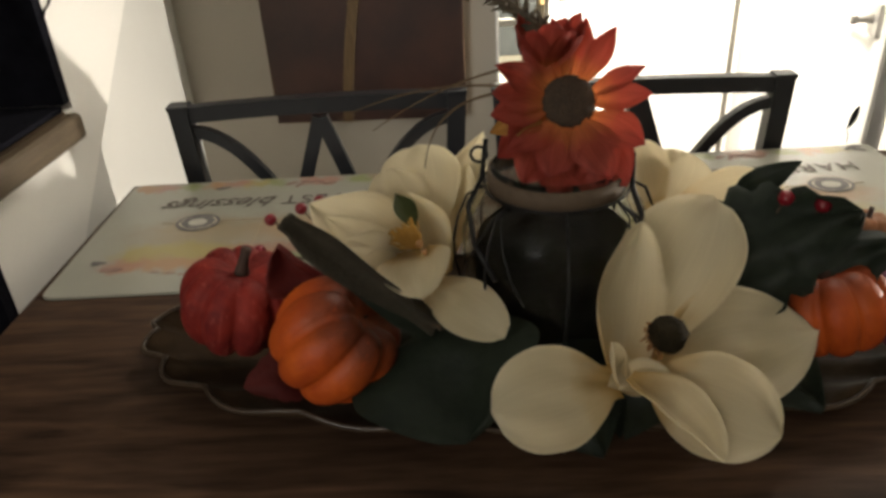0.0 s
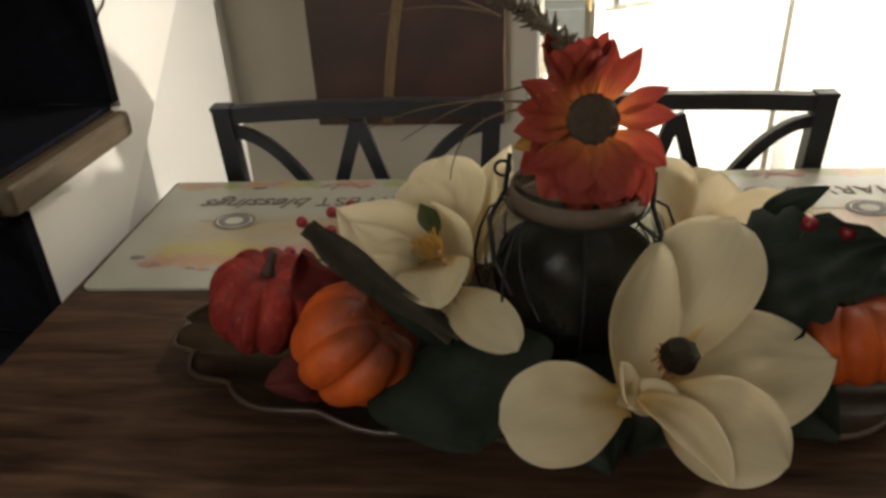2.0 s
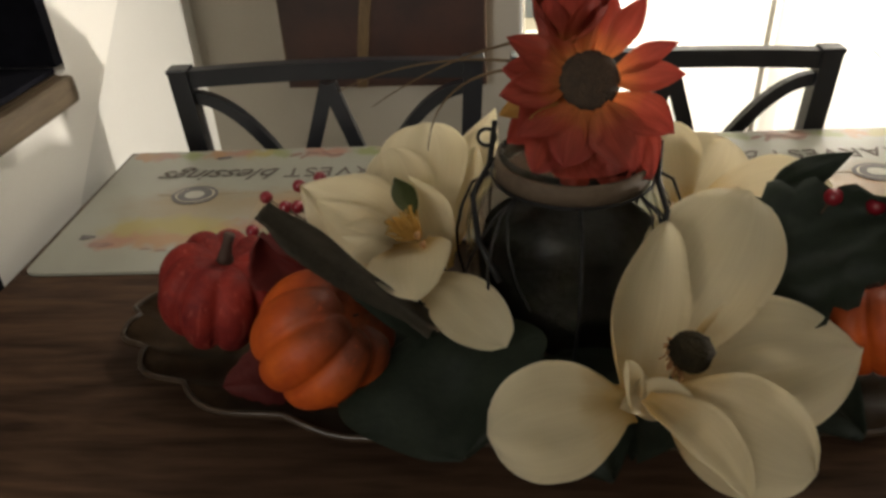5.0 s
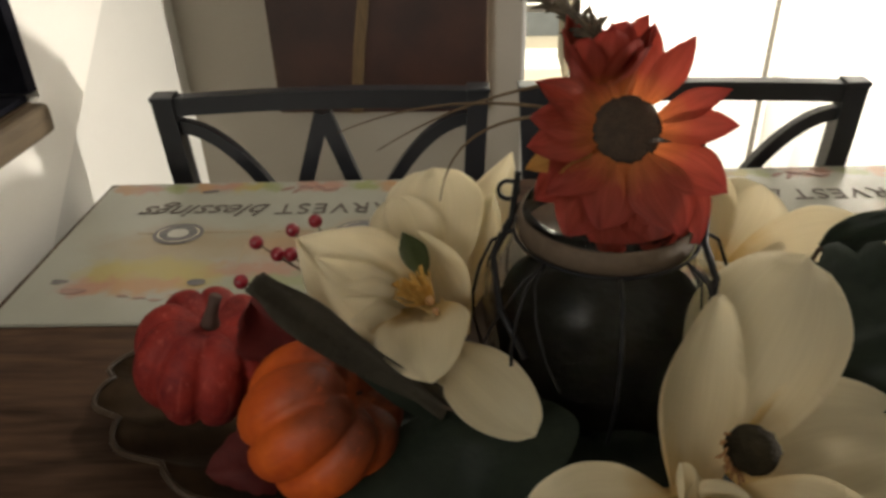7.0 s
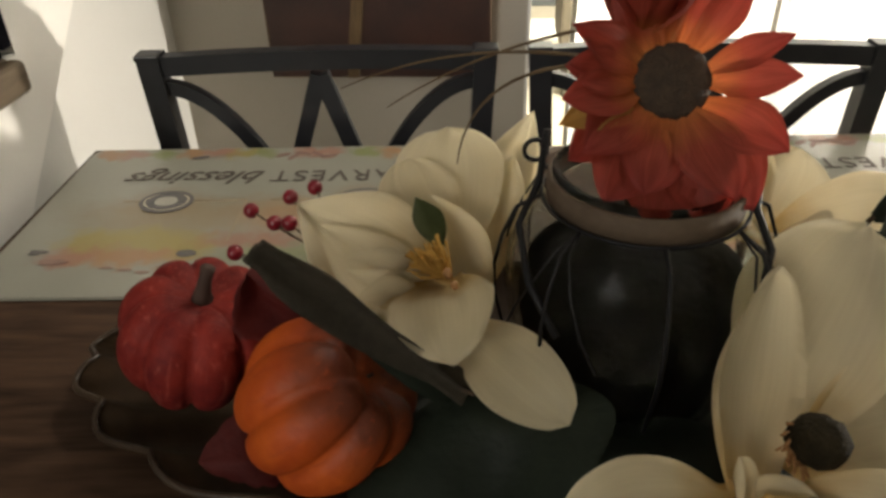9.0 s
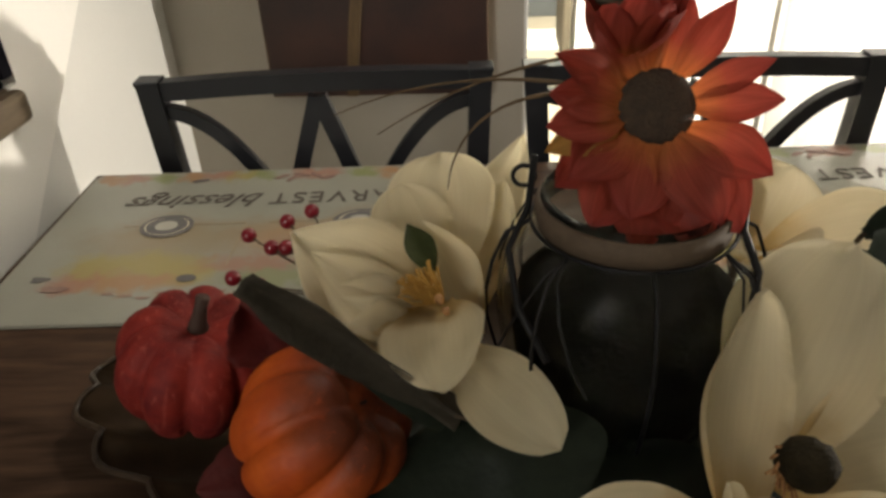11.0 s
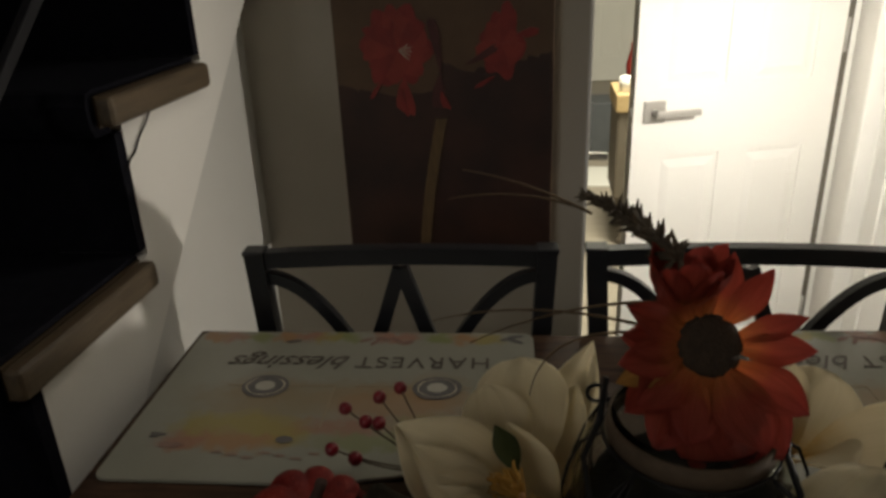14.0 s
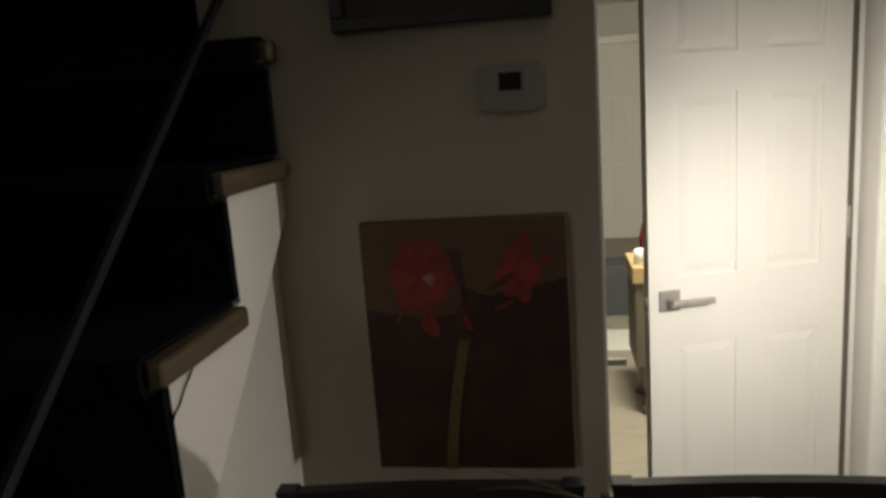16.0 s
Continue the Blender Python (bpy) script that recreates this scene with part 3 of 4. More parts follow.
cord = tube([(-0.352, 1.114, 1.219), (-0.356, 1.106, 1.214), (-0.357, 1.090, 1.199), (-0.357, 1.069, 1.186), (-0.357, 1.053, 1.171), (-0.3572, 1.040, 1.166), (-0.3575, 1.030, 1.155)], 0.0013, 6)
tagged(part("cord", cord, M_WIRE), "thin dark cord hanging below a stair tread", "cord")

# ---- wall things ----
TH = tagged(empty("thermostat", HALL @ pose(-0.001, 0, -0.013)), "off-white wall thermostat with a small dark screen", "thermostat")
part("case", prism([(0.003, 1.535), (0.008, 1.530), (0.06, 1.526), (0.112, 1.530), (0.119, 1.535), (0.119, 1.610), (0.114, 1.615), (0.006, 1.615), (0.003, 1.610)], 1, 1.596, 1.618, 0.003), M_PLASTIC, TH)
part("bezel", box(0.034, 0.092, 1.593, 1.597, 1.562, 1.602, 0.001), M_PLASTIC, TH)
part("screen", box(0.040, 0.081, 1.5915, 1.594, 1.566, 1.598), M_SCREEN, TH, "dark liquid-crystal screen")
for x in (0.017, 0.045, 0.062, 0.079, 0.098):
    part("button", box(x - 0.004, x + 0.004, 1.5935, 1.597, 1.547, 1.5495, 0.0006), M_CHROME if x in (0.017, 0.098) else M_PLASTIC, TH)


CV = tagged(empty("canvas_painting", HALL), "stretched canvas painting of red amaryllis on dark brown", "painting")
part("canvas", box(-0.248, 0.150, 1.585, 1.6195, 0.811, 1.321, 0.003), M_CANVAS_TOP, CV)
FY = 1.5845


LAYER = itertools.count()


def daub(pts, m):
    part("painted_shape", prism(pts, 1, FY - 0.0006 - 0.00015 * next(LAYER), FY), m, CV)


def cvp(fx, fz):
    return (-0.248 + 0.398 * fx, 1.321 - 0.510 * fz)


def ragged(corners, seed, amp=0.012, n=8):
    pts = []
    for i, p in enumerate(corners):
        q = corners[(i + 1) % len(corners)]
        for k in range(n):
            f = k / n
            w = amp * noise.noise(Vector((seed + i * 2.1 + f * 3, f * 5, seed)))
            pts.append(cvp(p[0] + (q[0] - p[0]) * f + w, p[1] + (q[1] - p[1]) * f + w))
    return pts


def ragged_in(corners, seed, amp=0.012, n=8):
    return [(min(max(x, -0.247), 0.149), min(max(z, 0.812), 1.320)) for x, z in ragged(corners, seed, amp, n)]


daub(ragged_in([(0.003, 0.34), (0.12, 0.35), (0.28, 0.38), (0.45, 0.36), (0.5, 0.26), (0.62, 0.3), (0.8, 0.27), (0.997, 0.23), (0.997, 0.998), (0.003, 0.998)], 3, 0.02), M_CANVAS_LOW)


def dab(fx_, fz_, ln, wd, ang, m, seed):
    """One brush-shaped petal that starts at a point of the canvas and runs in a direction."""
    pts = []
    for i in range(20):
        a = 2 * math.pi * i / 20
        u, v = 0.5 + 0.5 * math.cos(a), 0.5 * math.sin(a) * (0.6 + 0.4 * math.cos(a - 0.6))
        w = 1 + 0.25 * noise.noise(Vector((math.cos(a) * 1.4 + seed, math.sin(a) * 1.4, seed * 0.7)))
        x, y = u * ln * w, v * wd * w
        px = fx_ + x * math.cos(ang) - y * math.sin(ang)
        pz = fz_ + (x * math.sin(ang) + y * math.cos(ang)) * 0.79
        cx_, cz_ = cvp(px, pz)
        pts.append((min(max(cx_, -0.247), 0.149), min(max(cz_, 0.812), 1.320)))
    daub(pts, m)


def bloom(cx, cz, rx, rz, m, seed):
    """The ruffled mass of one painted flower."""
    pts = []
    for i in range(44):
        a = 2 * math.pi * i / 44
        r = 0.9 + 0.10 * math.sin(6 * a + seed) + 0.22 * noise.noise(Vector((math.cos(a) * 2.2 + seed, math.sin(a) * 2.2, seed)))
        pts.append(cvp(cx + rx * r * math.cos(a), cz + rz * r * math.sin(a)))
    daub(pts, m)


bloom(0.29, 0.205, 0.165, 0.150, M_PAINT_MID, 1.7)
bloom(0.285, 0.21, 0.145, 0.128, M_PAINT_RED, 4.2)
bloom(0.77, 0.20, 0.10, 0.125, M_PAINT_MID, 7.3)
bloom(0.765, 0.21, 0.085, 0.10, M_PAINT_RED, 9.9)
dab(0.32, 0.31, 0.17, 0.12, 1.45, M_PAINT_RED, 5.5)
for i, (ang, ln, wd) in enumerate(((-1.75, 0.18, 0.13), (-0.9, 0.16, 0.12), (0.1, 0.15, 0.12), (2.3, 0.17, 0.13), (3.1, 0.16, 0.14), (-2.5, 0.17, 0.12))):
    dab(0.295, 0.215, ln, wd, ang, M_PAINT_MID if i % 2 else M_PAINT_RED, i + 2.3)
for i, (ang, ln, wd) in enumerate(((-1.4, 0.16, 0.09), (2.75, 0.12, 0.10), (1.5, 0.12, 0.12), (0.3, 0.1, 0.1))):
    dab(0.765, 0.20, ln, wd, ang, M_PAINT_RED if i % 2 else M_PAINT_MID, i + 9.1)
for i, (x, z, ang, ln, wd, m) in enumerate(((0.49, 0.30, -1.75, 0.26, 0.06, M_PAINT_DARK), (0.49, 0.30, 1.6, 0.16, 0.09, M_PAINT_DARK), (0.55, 0.29, 0.2, 0.16, 0.05, M_CANVAS_LOW), (0.6, 0.27, -0.5, 0.18, 0.05, M_PAINT_DARK), (0.83, 0.17, -0.2, 0.1, 0.06, M_PAINT_MID), (0.25, 0.2, -1.3, 0.12, 0.03, M_PAINT_MID), (0.22, 0.32, 2.2, 0.1, 0.03, M_PAINT_MID), (0.31, 0.36, 1.4, 0.12, 0.025, M_PAINT_MID), (0.74, 0.31, 2.6, 0.1, 0.03, M_PAINT_MID), (0.49, 0.36, 1.2, 0.09, 0.05, M_PAINT_MID))):
    dab(x, z, ln, wd, ang, m, i + 20.7)
for k in range(5):
    dab(0.30, 0.215, 0.06, 0.006, -0.5 + 0.3 * k, M_PAINT_PALE, k)
stem_l, stem_r = [], []
for k in range(13):
    f = k / 12
    cx = 0.475 - 0.11 * f + 0.05 * (f - 0.5) ** 2
    stem_l.append(cvp(cx - 0.026, 0.46 + 0.538 * f)), stem_r.append(cvp(cx + 0.026, 0.46 + 0.538 * f))
daub(stem_l + stem_r[::-1], M_PAINT_STEM)
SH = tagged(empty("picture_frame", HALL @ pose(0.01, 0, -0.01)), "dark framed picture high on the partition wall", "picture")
for args in ((-0.275, 0.13, 1.69, 1.715), (-0.275, 0.13, 2.05, 2.075), (-0.275, -0.25, 1.715, 2.05), (0.105, 0.13, 1.715, 2.05)):
    part("frame_side", box(args[0], args[1], 1.59, 1.619, args[2], args[3], 0.003), M_BLACK, SH)
part("picture", box(-0.25, 0.105, 1.605, 1.615, 1.715, 2.05), M_CANVAS_LOW, SH)

# ---- far room ----
CAB = tagged(empty("console_cabinet"), "grey-brown cabinet on curved legs with a light wooden top", "cabinet")
part("body", box(0.475, 1.03, 3.62, 3.95, 0.24, 0.655, 0.012), M_GREYWOOD, CAB)
part("top", box(0.467, 1.04, 3.61, 3.96, 0.655, 0.735, 0.006), M_OAK, CAB, "light oak top")
for x, y in ((0.53, 3.66), (0.98, 3.66), (0.53, 3.91), (0.98, 3.91)):
    part("leg", tube([(x - 0.02, y, 0.27), (x - 0.005, y, 0.18), (x + 0.012, y, 0.09), (x + 0.008, y, 0.035), (x - 0.012, y - 0.01, 0.0)], [0.035, 0.026, 0.016, 0.02, 0.026], 10), M_GREYWOOD, CAB, smooth=True)
VS = tagged(part("vase", lathe([(0.03, 0.735), (0.046, 0.78), (0.05, 0.85), (0.032, 0.93), (0.034, 0.945)], 20), M_RED, smooth=True), "small dark red vase on the cabinet", "vase")
VS.location = (0.565, 3.75, 0.0)
tagged(part("white_jar", lathe([(0.028, 0.735), (0.03, 0.80), (0.022, 0.81)], 20), M_TRIM, smooth=True), "small white jar on the cabinet", "jar").location = (0.51, 3.68, 0)
tagged(part("storage_box", box(0.30, 0.62, 5.3, 5.62, 0.0, 0.355, 0.006), M_SLATE), "dark slate-grey storage box on the floor", "box")
tagged(part("rug", box(0.3, 1.0, 4.55, 4.95, 0.0, 0.012, 0.004), M_UNDER), "pale rug on the far room's floor", "rug")

# ---- table ----
TB = tagged(empty("dining_table"), "dark brown wood-grain counter-height table", "table")
TZ = 0.91
part("tabletop", box(-0.294, 1.34, 0.26, 1.096, TZ - 0.035, TZ, 0.004, 3), M_TABLE, TB)
for x0, x1, y0, y1 in ((-0.26, 1.25, 0.32, 0.345), (-0.235, 1.25, 1.02, 1.045), (-0.26, -0.235, 0.345, 1.03), (1.225, 1.25, 0.345, 1.03)):
    part("apron", box(x0, x1, y0, y1, TZ - 0.12, TZ - 0.035), M_TABLE, TB)
for x in (-0.24, 1.23):
    for y in (0.34, 1.035):
        part("leg", box(x - 0.035, x + 0.035, y - 0.035, y + 0.035, 0, TZ - 0.036, 0.005), M_TABLE, TB)

TB.matrix_world = pose(0, 0, 0, 0, 0, 1.95)

# ---- chairs ----


def chair(m):
    c = tagged(empty("dining_chair"), "black iron counter chair with arched back bars", "chair", "chairs at the table")
    W, top = 0.212, 1.012
    for s in (-1, 1):
        part("back_post", tube([(s * (W - 0.014), 0.0, top), (s * (W - 0.023), -0.004, 0.85), (s * (W - 0.042), -0.01, 0.62)], 0.0185, 4, 1.0, (0, 1, 0)), M_IRON, c)
        part("rear_leg", tube([(s * (W - 0.042), -0.01, 0.62), (s * (W - 0.03), 0.03, 0.3), (s * (W - 0.005), 0.06, 0.0)], 0.0175, 4, 1.0, (0, 1, 0)), M_IRON, c)
        part("front_leg", tube([(s * (W - 0.03), -0.38, 0.6), (s * (W - 0.02), -0.39, 0.0)], 0.0175, 4, 1.0, (0, 1, 0)), M_IRON, c)
        part("post_cap", box(s * (W - 0.014) - 0.015, s * (W - 0.014) + 0.015, -0.014, 0.014, top - 0.004, top + 0.003, 0.002), M_IRON, c)
        arc = [(s * (W - 0.022 - d), -0.02 * d, 0.974 - 7.7 * d * d) for d in [0.170 * k / 14 for k in range(15)]]
        part("back_arc", tube(arc, 0.0115, 4, 0.9, (0, 1, 0)), M_IRON, c)
        part("stretcher", tube([(s * (W - 0.012), 0.035, 0.25), (s * (W - 0.022), -0.385, 0.25)], 0.008, 8), M_IRON, c)
        part("splayed_bar", tube([(s * 0.001, 0, 0.985), (s * 0.0425, -0.003, 0.86), (s * 0.085, -0.006, 0.74)], 0.0140, 4, 0.7, (0, 1, 0)), M_IRON, c)
    rail = [(W * 0.97 * f, 0.0, top - 0.013 + 0.006 * (1 - f * f)) for f in [k / 8 - 1 for k in range(17)]]
    part("top_rail", tube(rail, 0.0165, 4, 0.85, (0, 1, 0)), M_IRON, c)
    part("lower_rail", tube([(-W + 0.02, -0.008, 0.74), (W - 0.02, -0.008, 0.74)], 0.013, 4, 0.8, (0, 1, 0)), M_IRON, c)
    part("front_stretcher", tube([(-W + 0.02, -0.385, 0.2), (W - 0.02, -0.385, 0.2)], 0.008, 8), M_IRON, c)
    part("seat_frame", box(-W, W, -0.4, 0.005, 0.6, 0.62, 0.004), M_IRON, c)
    part("seat_cushion", box(-W + 0.004, W - 0.004, -0.398, -0.02, 0.62, 0.665, 0.016, 3), M_SEAT, c, "dark fabric seat cushion", True)
    c.matrix_world = m
    return c


ch = chair(pose(-0.0585, 1.140, 0, 0, 0, 3.6))
copy_thing(ch, pose(0.401, 1.160, 0, 0, 0, 0.8))

WP = tagged(empty("tag", HALL @ pose(-0.030, 0, -0.014)), "small dark shape with a thin tail beside the open door", "tag")
part("thread", tube([(0.979, 1.622, 0.757), (0.982, 1.622, 0.748), (0.986, 1.622, 0.738), (0.986, 1.622, 0.722)], 0.0012, 6), M_WIRE, WP, "", True)
part("blade", blade((0.982, 1.62, 0.755), (0.995, 1.62, 0.803), 0.013, (-0.5, -0.8, 0.2), 0.1, 0.03, 0.5, 0.6, seed=2), M_WIRE, WP, "small dark shape")

# ---- placemats ----


def placemat(place):
    p = tagged(empty("placemat"), "pale printed placemat with a harvest truck, lettering and leaf border", "placemat", "placemats")
    W, D, r, th = 0.2225, 0.149, 0.014, 0.0035
    pts = []
    for sx, sy, a0 in ((1, 1, 0), (-1, 1, 90), (-1, -1, 180), (1, -1, 270)):
        for k in range(6):
            a = radians(a0 + 18 * k)
            pts.append((sx * (W - r) + r * math.cos(a), sy * (D - r) + r * math.sin(a)))
    part("mat", prism(pts, 2, 0, th, 0.0008), M_MAT, p)
    z = th + 0.0001

    def text(word, x, y, size, shear, name, wide=1.0):
        cu = bpy.data.curves.new(name, "FONT")
        cu.body, cu.size, cu.shear, cu.extrude, cu.space_character = word, size, shear, 0.0002, wide
        cu.materials.append(M_INK)
        ob = new(name, cu)
        ob.parent, ob.matrix_local = p, pose(x, y, z + 0.0008, 0, 0, 180)

    text("HARVEST", 0.169, 0.084, 0.036, 0.0, "lettering", 1.16)
    text("blessings", -0.004, 0.085, 0.043, 0.45, "script_lettering", 1.0)
    k = [0]

    def patch(x, y, rx, ry, m, lift=0, rough=0.5, name="printed_patch"):
        k[0] += 1
        part(name, blob(x, y, rx, ry, z + 0.00012 * lift, k[0] + 3, rough), m, p)

    for x, y, a in ((0.005, 0.126, 30), (0.018, 0.121, 60), (0.028, 0.13, -20), (-0.09, 0.122, 10), (0.19, 0.132, 20), (0.2, 0.126, -30), (0.2, 0.138, 5), (0.06, 0.122, 20), (0.045, 0.128, -40)):
        leaf = part("printed_leaf", blob(0, 0, 0.010, 0.0032, z + 0.0005, x * 90, 0.3), W_BROWN if x < 0.15 and x > -0.05 else W_GREY, p)
        leaf.matrix_local = pose(x, y, 0, 0, 0, a)
    # the truck, its wheels towards the lettering
    patch(-0.165, -0.095, 0.012, 0.005, W_BROWN, 4)
    patch(-0.186, -0.078, 0.008, 0.004, W_GREY, 3)
    patch(-0.045, -0.083, 0.0095, 0.006, W_GREY, 4, 0.1, "printed_window")
    for i in range(7):
        patch(-0.11 + 0.017 * i, -0.105 - 0.004 * (i % 3), 0.006, 0.0016, W_BROWN, 3)
    for x0, x1, y0, y1 in ((-0.142, -0.012, 0.0185, 0.0200), (-0.0135, -0.012, -0.062, 0.0185), (0.012, 0.15, 0.0185, 0.0198)):
        part("printed_line", box(x0, x1, y0, y1, z, z + 0.0006), W_LINE, p)
    for x in (-0.096, 0.108):
        for r, m, i in ((0.0285, W_GREY, 5), (0.0228, W_TAN, 6), (0.0216, W_GREY, 7), (0.0120, W_WHITE, 8)):
            patch(x, 0.017, r, r * 0.82, m, i, 0.06, "printed_wheel")
    p.matrix_world = place
    return p


pm = placemat(pose(-0.094, 0.938, TZ + 0.0002, 0, 0, 2.6))
copy_thing(pm, pose(0.508, 0.978, TZ + 0.0002, 0, 0, 3.1))

# ---- centrepiece ----


def tray():
    t = tagged(empty("serving_tray"), "bronze-brown scalloped oval tray on the table", "tray")
    cx, cy, n = 0.212, 0.678, 144
    rows = []
    for s, z in ((0.0, 0.003), (0.55, 0.003), (0.82, 0.006), (0.93, 0.014), (1.0, 0.024)):
        row = []
        for k in range(n):
            a = 2 * math.pi * k / n
            sc = 1 + (0.045 * abs(math.sin(a * 9 + 0.4)) + 0.02 * math.sin(a * 5)) * s**3
            row.append((cx + 0.345 * s * sc * math.cos(a), cy + 0.130 * s * sc * math.sin(a), TZ + z + 0.003 * s**4 * math.cos(a * 18 + 0.8)))
        rows.append(row)
    bm = bmesh.new()
    c = bm.verts.new((cx, cy, TZ + 0.003))
    vs = [[bm.verts.new(p) for p in row] for row in rows[1:]]
    for k in range(n):
        bm.faces.new((c, vs[0][k], vs[0][(k + 1) % n]))
        for r0, r1 in zip(vs, vs[1:]):
            bm.faces.new((r0[k], r1[k], r1[(k + 1) % n], r0[(k + 1) % n]))
    bmesh.ops.recalc_face_normals(bm, faces=bm.faces[:])
    bmesh.ops.solidify(bm, geom=bm.faces[:], thickness=0.003)
    part("dish", bm, M_TRAY, t, "", True)
    part("rim", tube(rows[-1] + rows[-1][:1], 0.0022, 6), M_RIM, t, "slightly lighter rim", True)


tray()


def pumpkin(label, centre, r, h, m, axis=(0, 0, 1), ribs=9, seed=0, stalk=0.022, spin=0.0):
    p = tagged(empty("pumpkin"), label, "pumpkin", "small pumpkins")
    nu, nv = ribs * 10, 22
    bm = bmesh.new()
    rings = []
    for j in range(1, nv):
        f = math.pi * j / nv
        ring = []
        for k in range(nu):
            a = 2 * math.pi * k / nu
            groove = abs(math.sin(a * ribs / 2)) ** 0.6
            wob = 1 + 0.05 * noise.noise(Vector((math.cos(a) * 1.5 + seed, math.sin(a) * 1.5, f)))
            rr = r * (math.sin(f) ** 0.8) * (0.86 + 0.16 * groove) * wob
            z = h / 2 * math.cos(f) * (1.0 - 0.32 * math.exp(-((math.sin(f) / 0.42) ** 2))) * (0.95 + 0.08 * groove)
            ring.append(bm.verts.new((rr * math.cos(a), rr * math.sin(a), z)))
        rings.append(ring)
    for r0, r1 in zip(rings, rings[1:]):
        for k in range(nu):
            bm.faces.new((r0[k], r1[k], r1[(k + 1) % nu], r0[(k + 1) % nu]))
    bm.faces.new(rings[0]), bm.faces.new(rings[-1][::-1])
    part("body", bm, m, p, "", True)
    zt = h / 2 * 0.62
    thin = min(1.0, stalk / 0.02)
    part("stalk", tube([(0, 0, zt - 0.004), (0.000, 0, zt + stalk * 0.3), (0.001, 0.001, zt + stalk * 0.7), (0.002, 0.002, zt + stalk)], [r_ * thin for r_ in (0.0085, 0.0052, 0.0040, 0.0046)], 10), M_STALK, p, "dry brown stalk", True)
    q = Vector((0, 0, 1)).rotation_difference(Vector(axis).normalized())
    p.matrix_world = Matrix.Translation(centre) @ q.to_matrix().to_4x4() @ pose(0, 0, 0, 0, 0, spin)
    return p


pumpkin("small dark red pumpkin with a dry stalk", (-0.040, 0.655, 0.984), 0.0495, 0.088, M_RED, (0.24, -0.06, 0.95), 9, 1, 0.026)
pumpkin("small bright orange pumpkin lying on its side", (0.051, 0.602, 0.979), 0.051, 0.096, M_ORANGE, (0.74, -0.04, 0.63), 8, 2, 0.005)
pumpkin("small orange pumpkin among dark leaves", (0.445, 0.632, 0.977), 0.046, 0.076, M_ORANGE, (-0.2, 0.3, 0.9), 9, 3)
pumpkin("small plum-red pumpkin at the tray's end", (0.518, 0.640, 0.967), 0.044, 0.07, M_PLUM, (0.2, 0.2, 0.9), 9, 4)
pumpkin("tiny rust-brown gourd beside the leaves", (0.497, 0.70, 1.006), 0.024, 0.045, M_RUST, (0.1, 0.1, 1), 8, 5, 0.01)


def flower_bits(f, centre, axis, disc_mat, r, h, n, lst, arc=(0.0, 6.283), lumps=0.14):
    """The cone of stigmas and the ring of stamens at a flower's heart."""
    rot = Vector((0, 0, 1)).rotation_difference(Vector(axis).normalized()).to_matrix().to_4x4()
    bm = bmesh.new()
    bmesh.ops.create_icosphere(bm, subdivisions=3, radius=1.0)
    for v in bm.verts:
        k = 1 + lumps * noise.noise(v.co * 6)
        v.co = Vector((v.co.x * r * k, v.co.y * r * k, v.co.z * h * k))
    bm.transform(Matrix.Translation(centre) @ rot)
    part("heart", bm, disc_mat, f, "dark seeded heart", True)
    if not n:
        return
    rng = random.Random(n)
    bm = bmesh.new()
    for i in range(n):
        a, s = rng.uniform(*arc), rng.uniform(0.9, 1.5)
        p0 = Vector((r * 0.7 * math.cos(a), r * 0.7 * math.sin(a), -h * 0.6))
        p1 = Vector((r * s * math.cos(a + 0.2), r * s * math.sin(a + 0.2), h * rng.uniform(-0.3, 0.3)))
        tube([p0, (p0 + p1) / 2 + Vector((0, 0, 0.002)), p1], [0.0005, 0.0005, 0.0008], 4, bm=bm)
    bm.transform(Matrix.Translation(centre) @ rot)
    tagged(part("stamen_tuft", bm, lst, f, "yellow-brown stamens"), kind="stuff")


def stem(f, p0, p1, p2, r=0.003):
    pts = [Vector(p0) * (1 - t) ** 2 + 2 * t * (1 - t) * Vector(p1) + t * t * Vector(p2) for t in [k / 10 for k in range(11)]]
    part("stem", tube(pts, r, 8), M_TWIG, f, "brown stem", True)


def petals(f, rows_, wave, k):
    for base, tip, w, nrm, kw in rows_:
        part("petal", blade(base, tip, w, nrm, wave=wave, seed=w * k, nu=26, nv=14, **kw), M_PETAL, f, "", True)


SETTLE = Matrix.Translation((0.007, 0.005, 0.005))

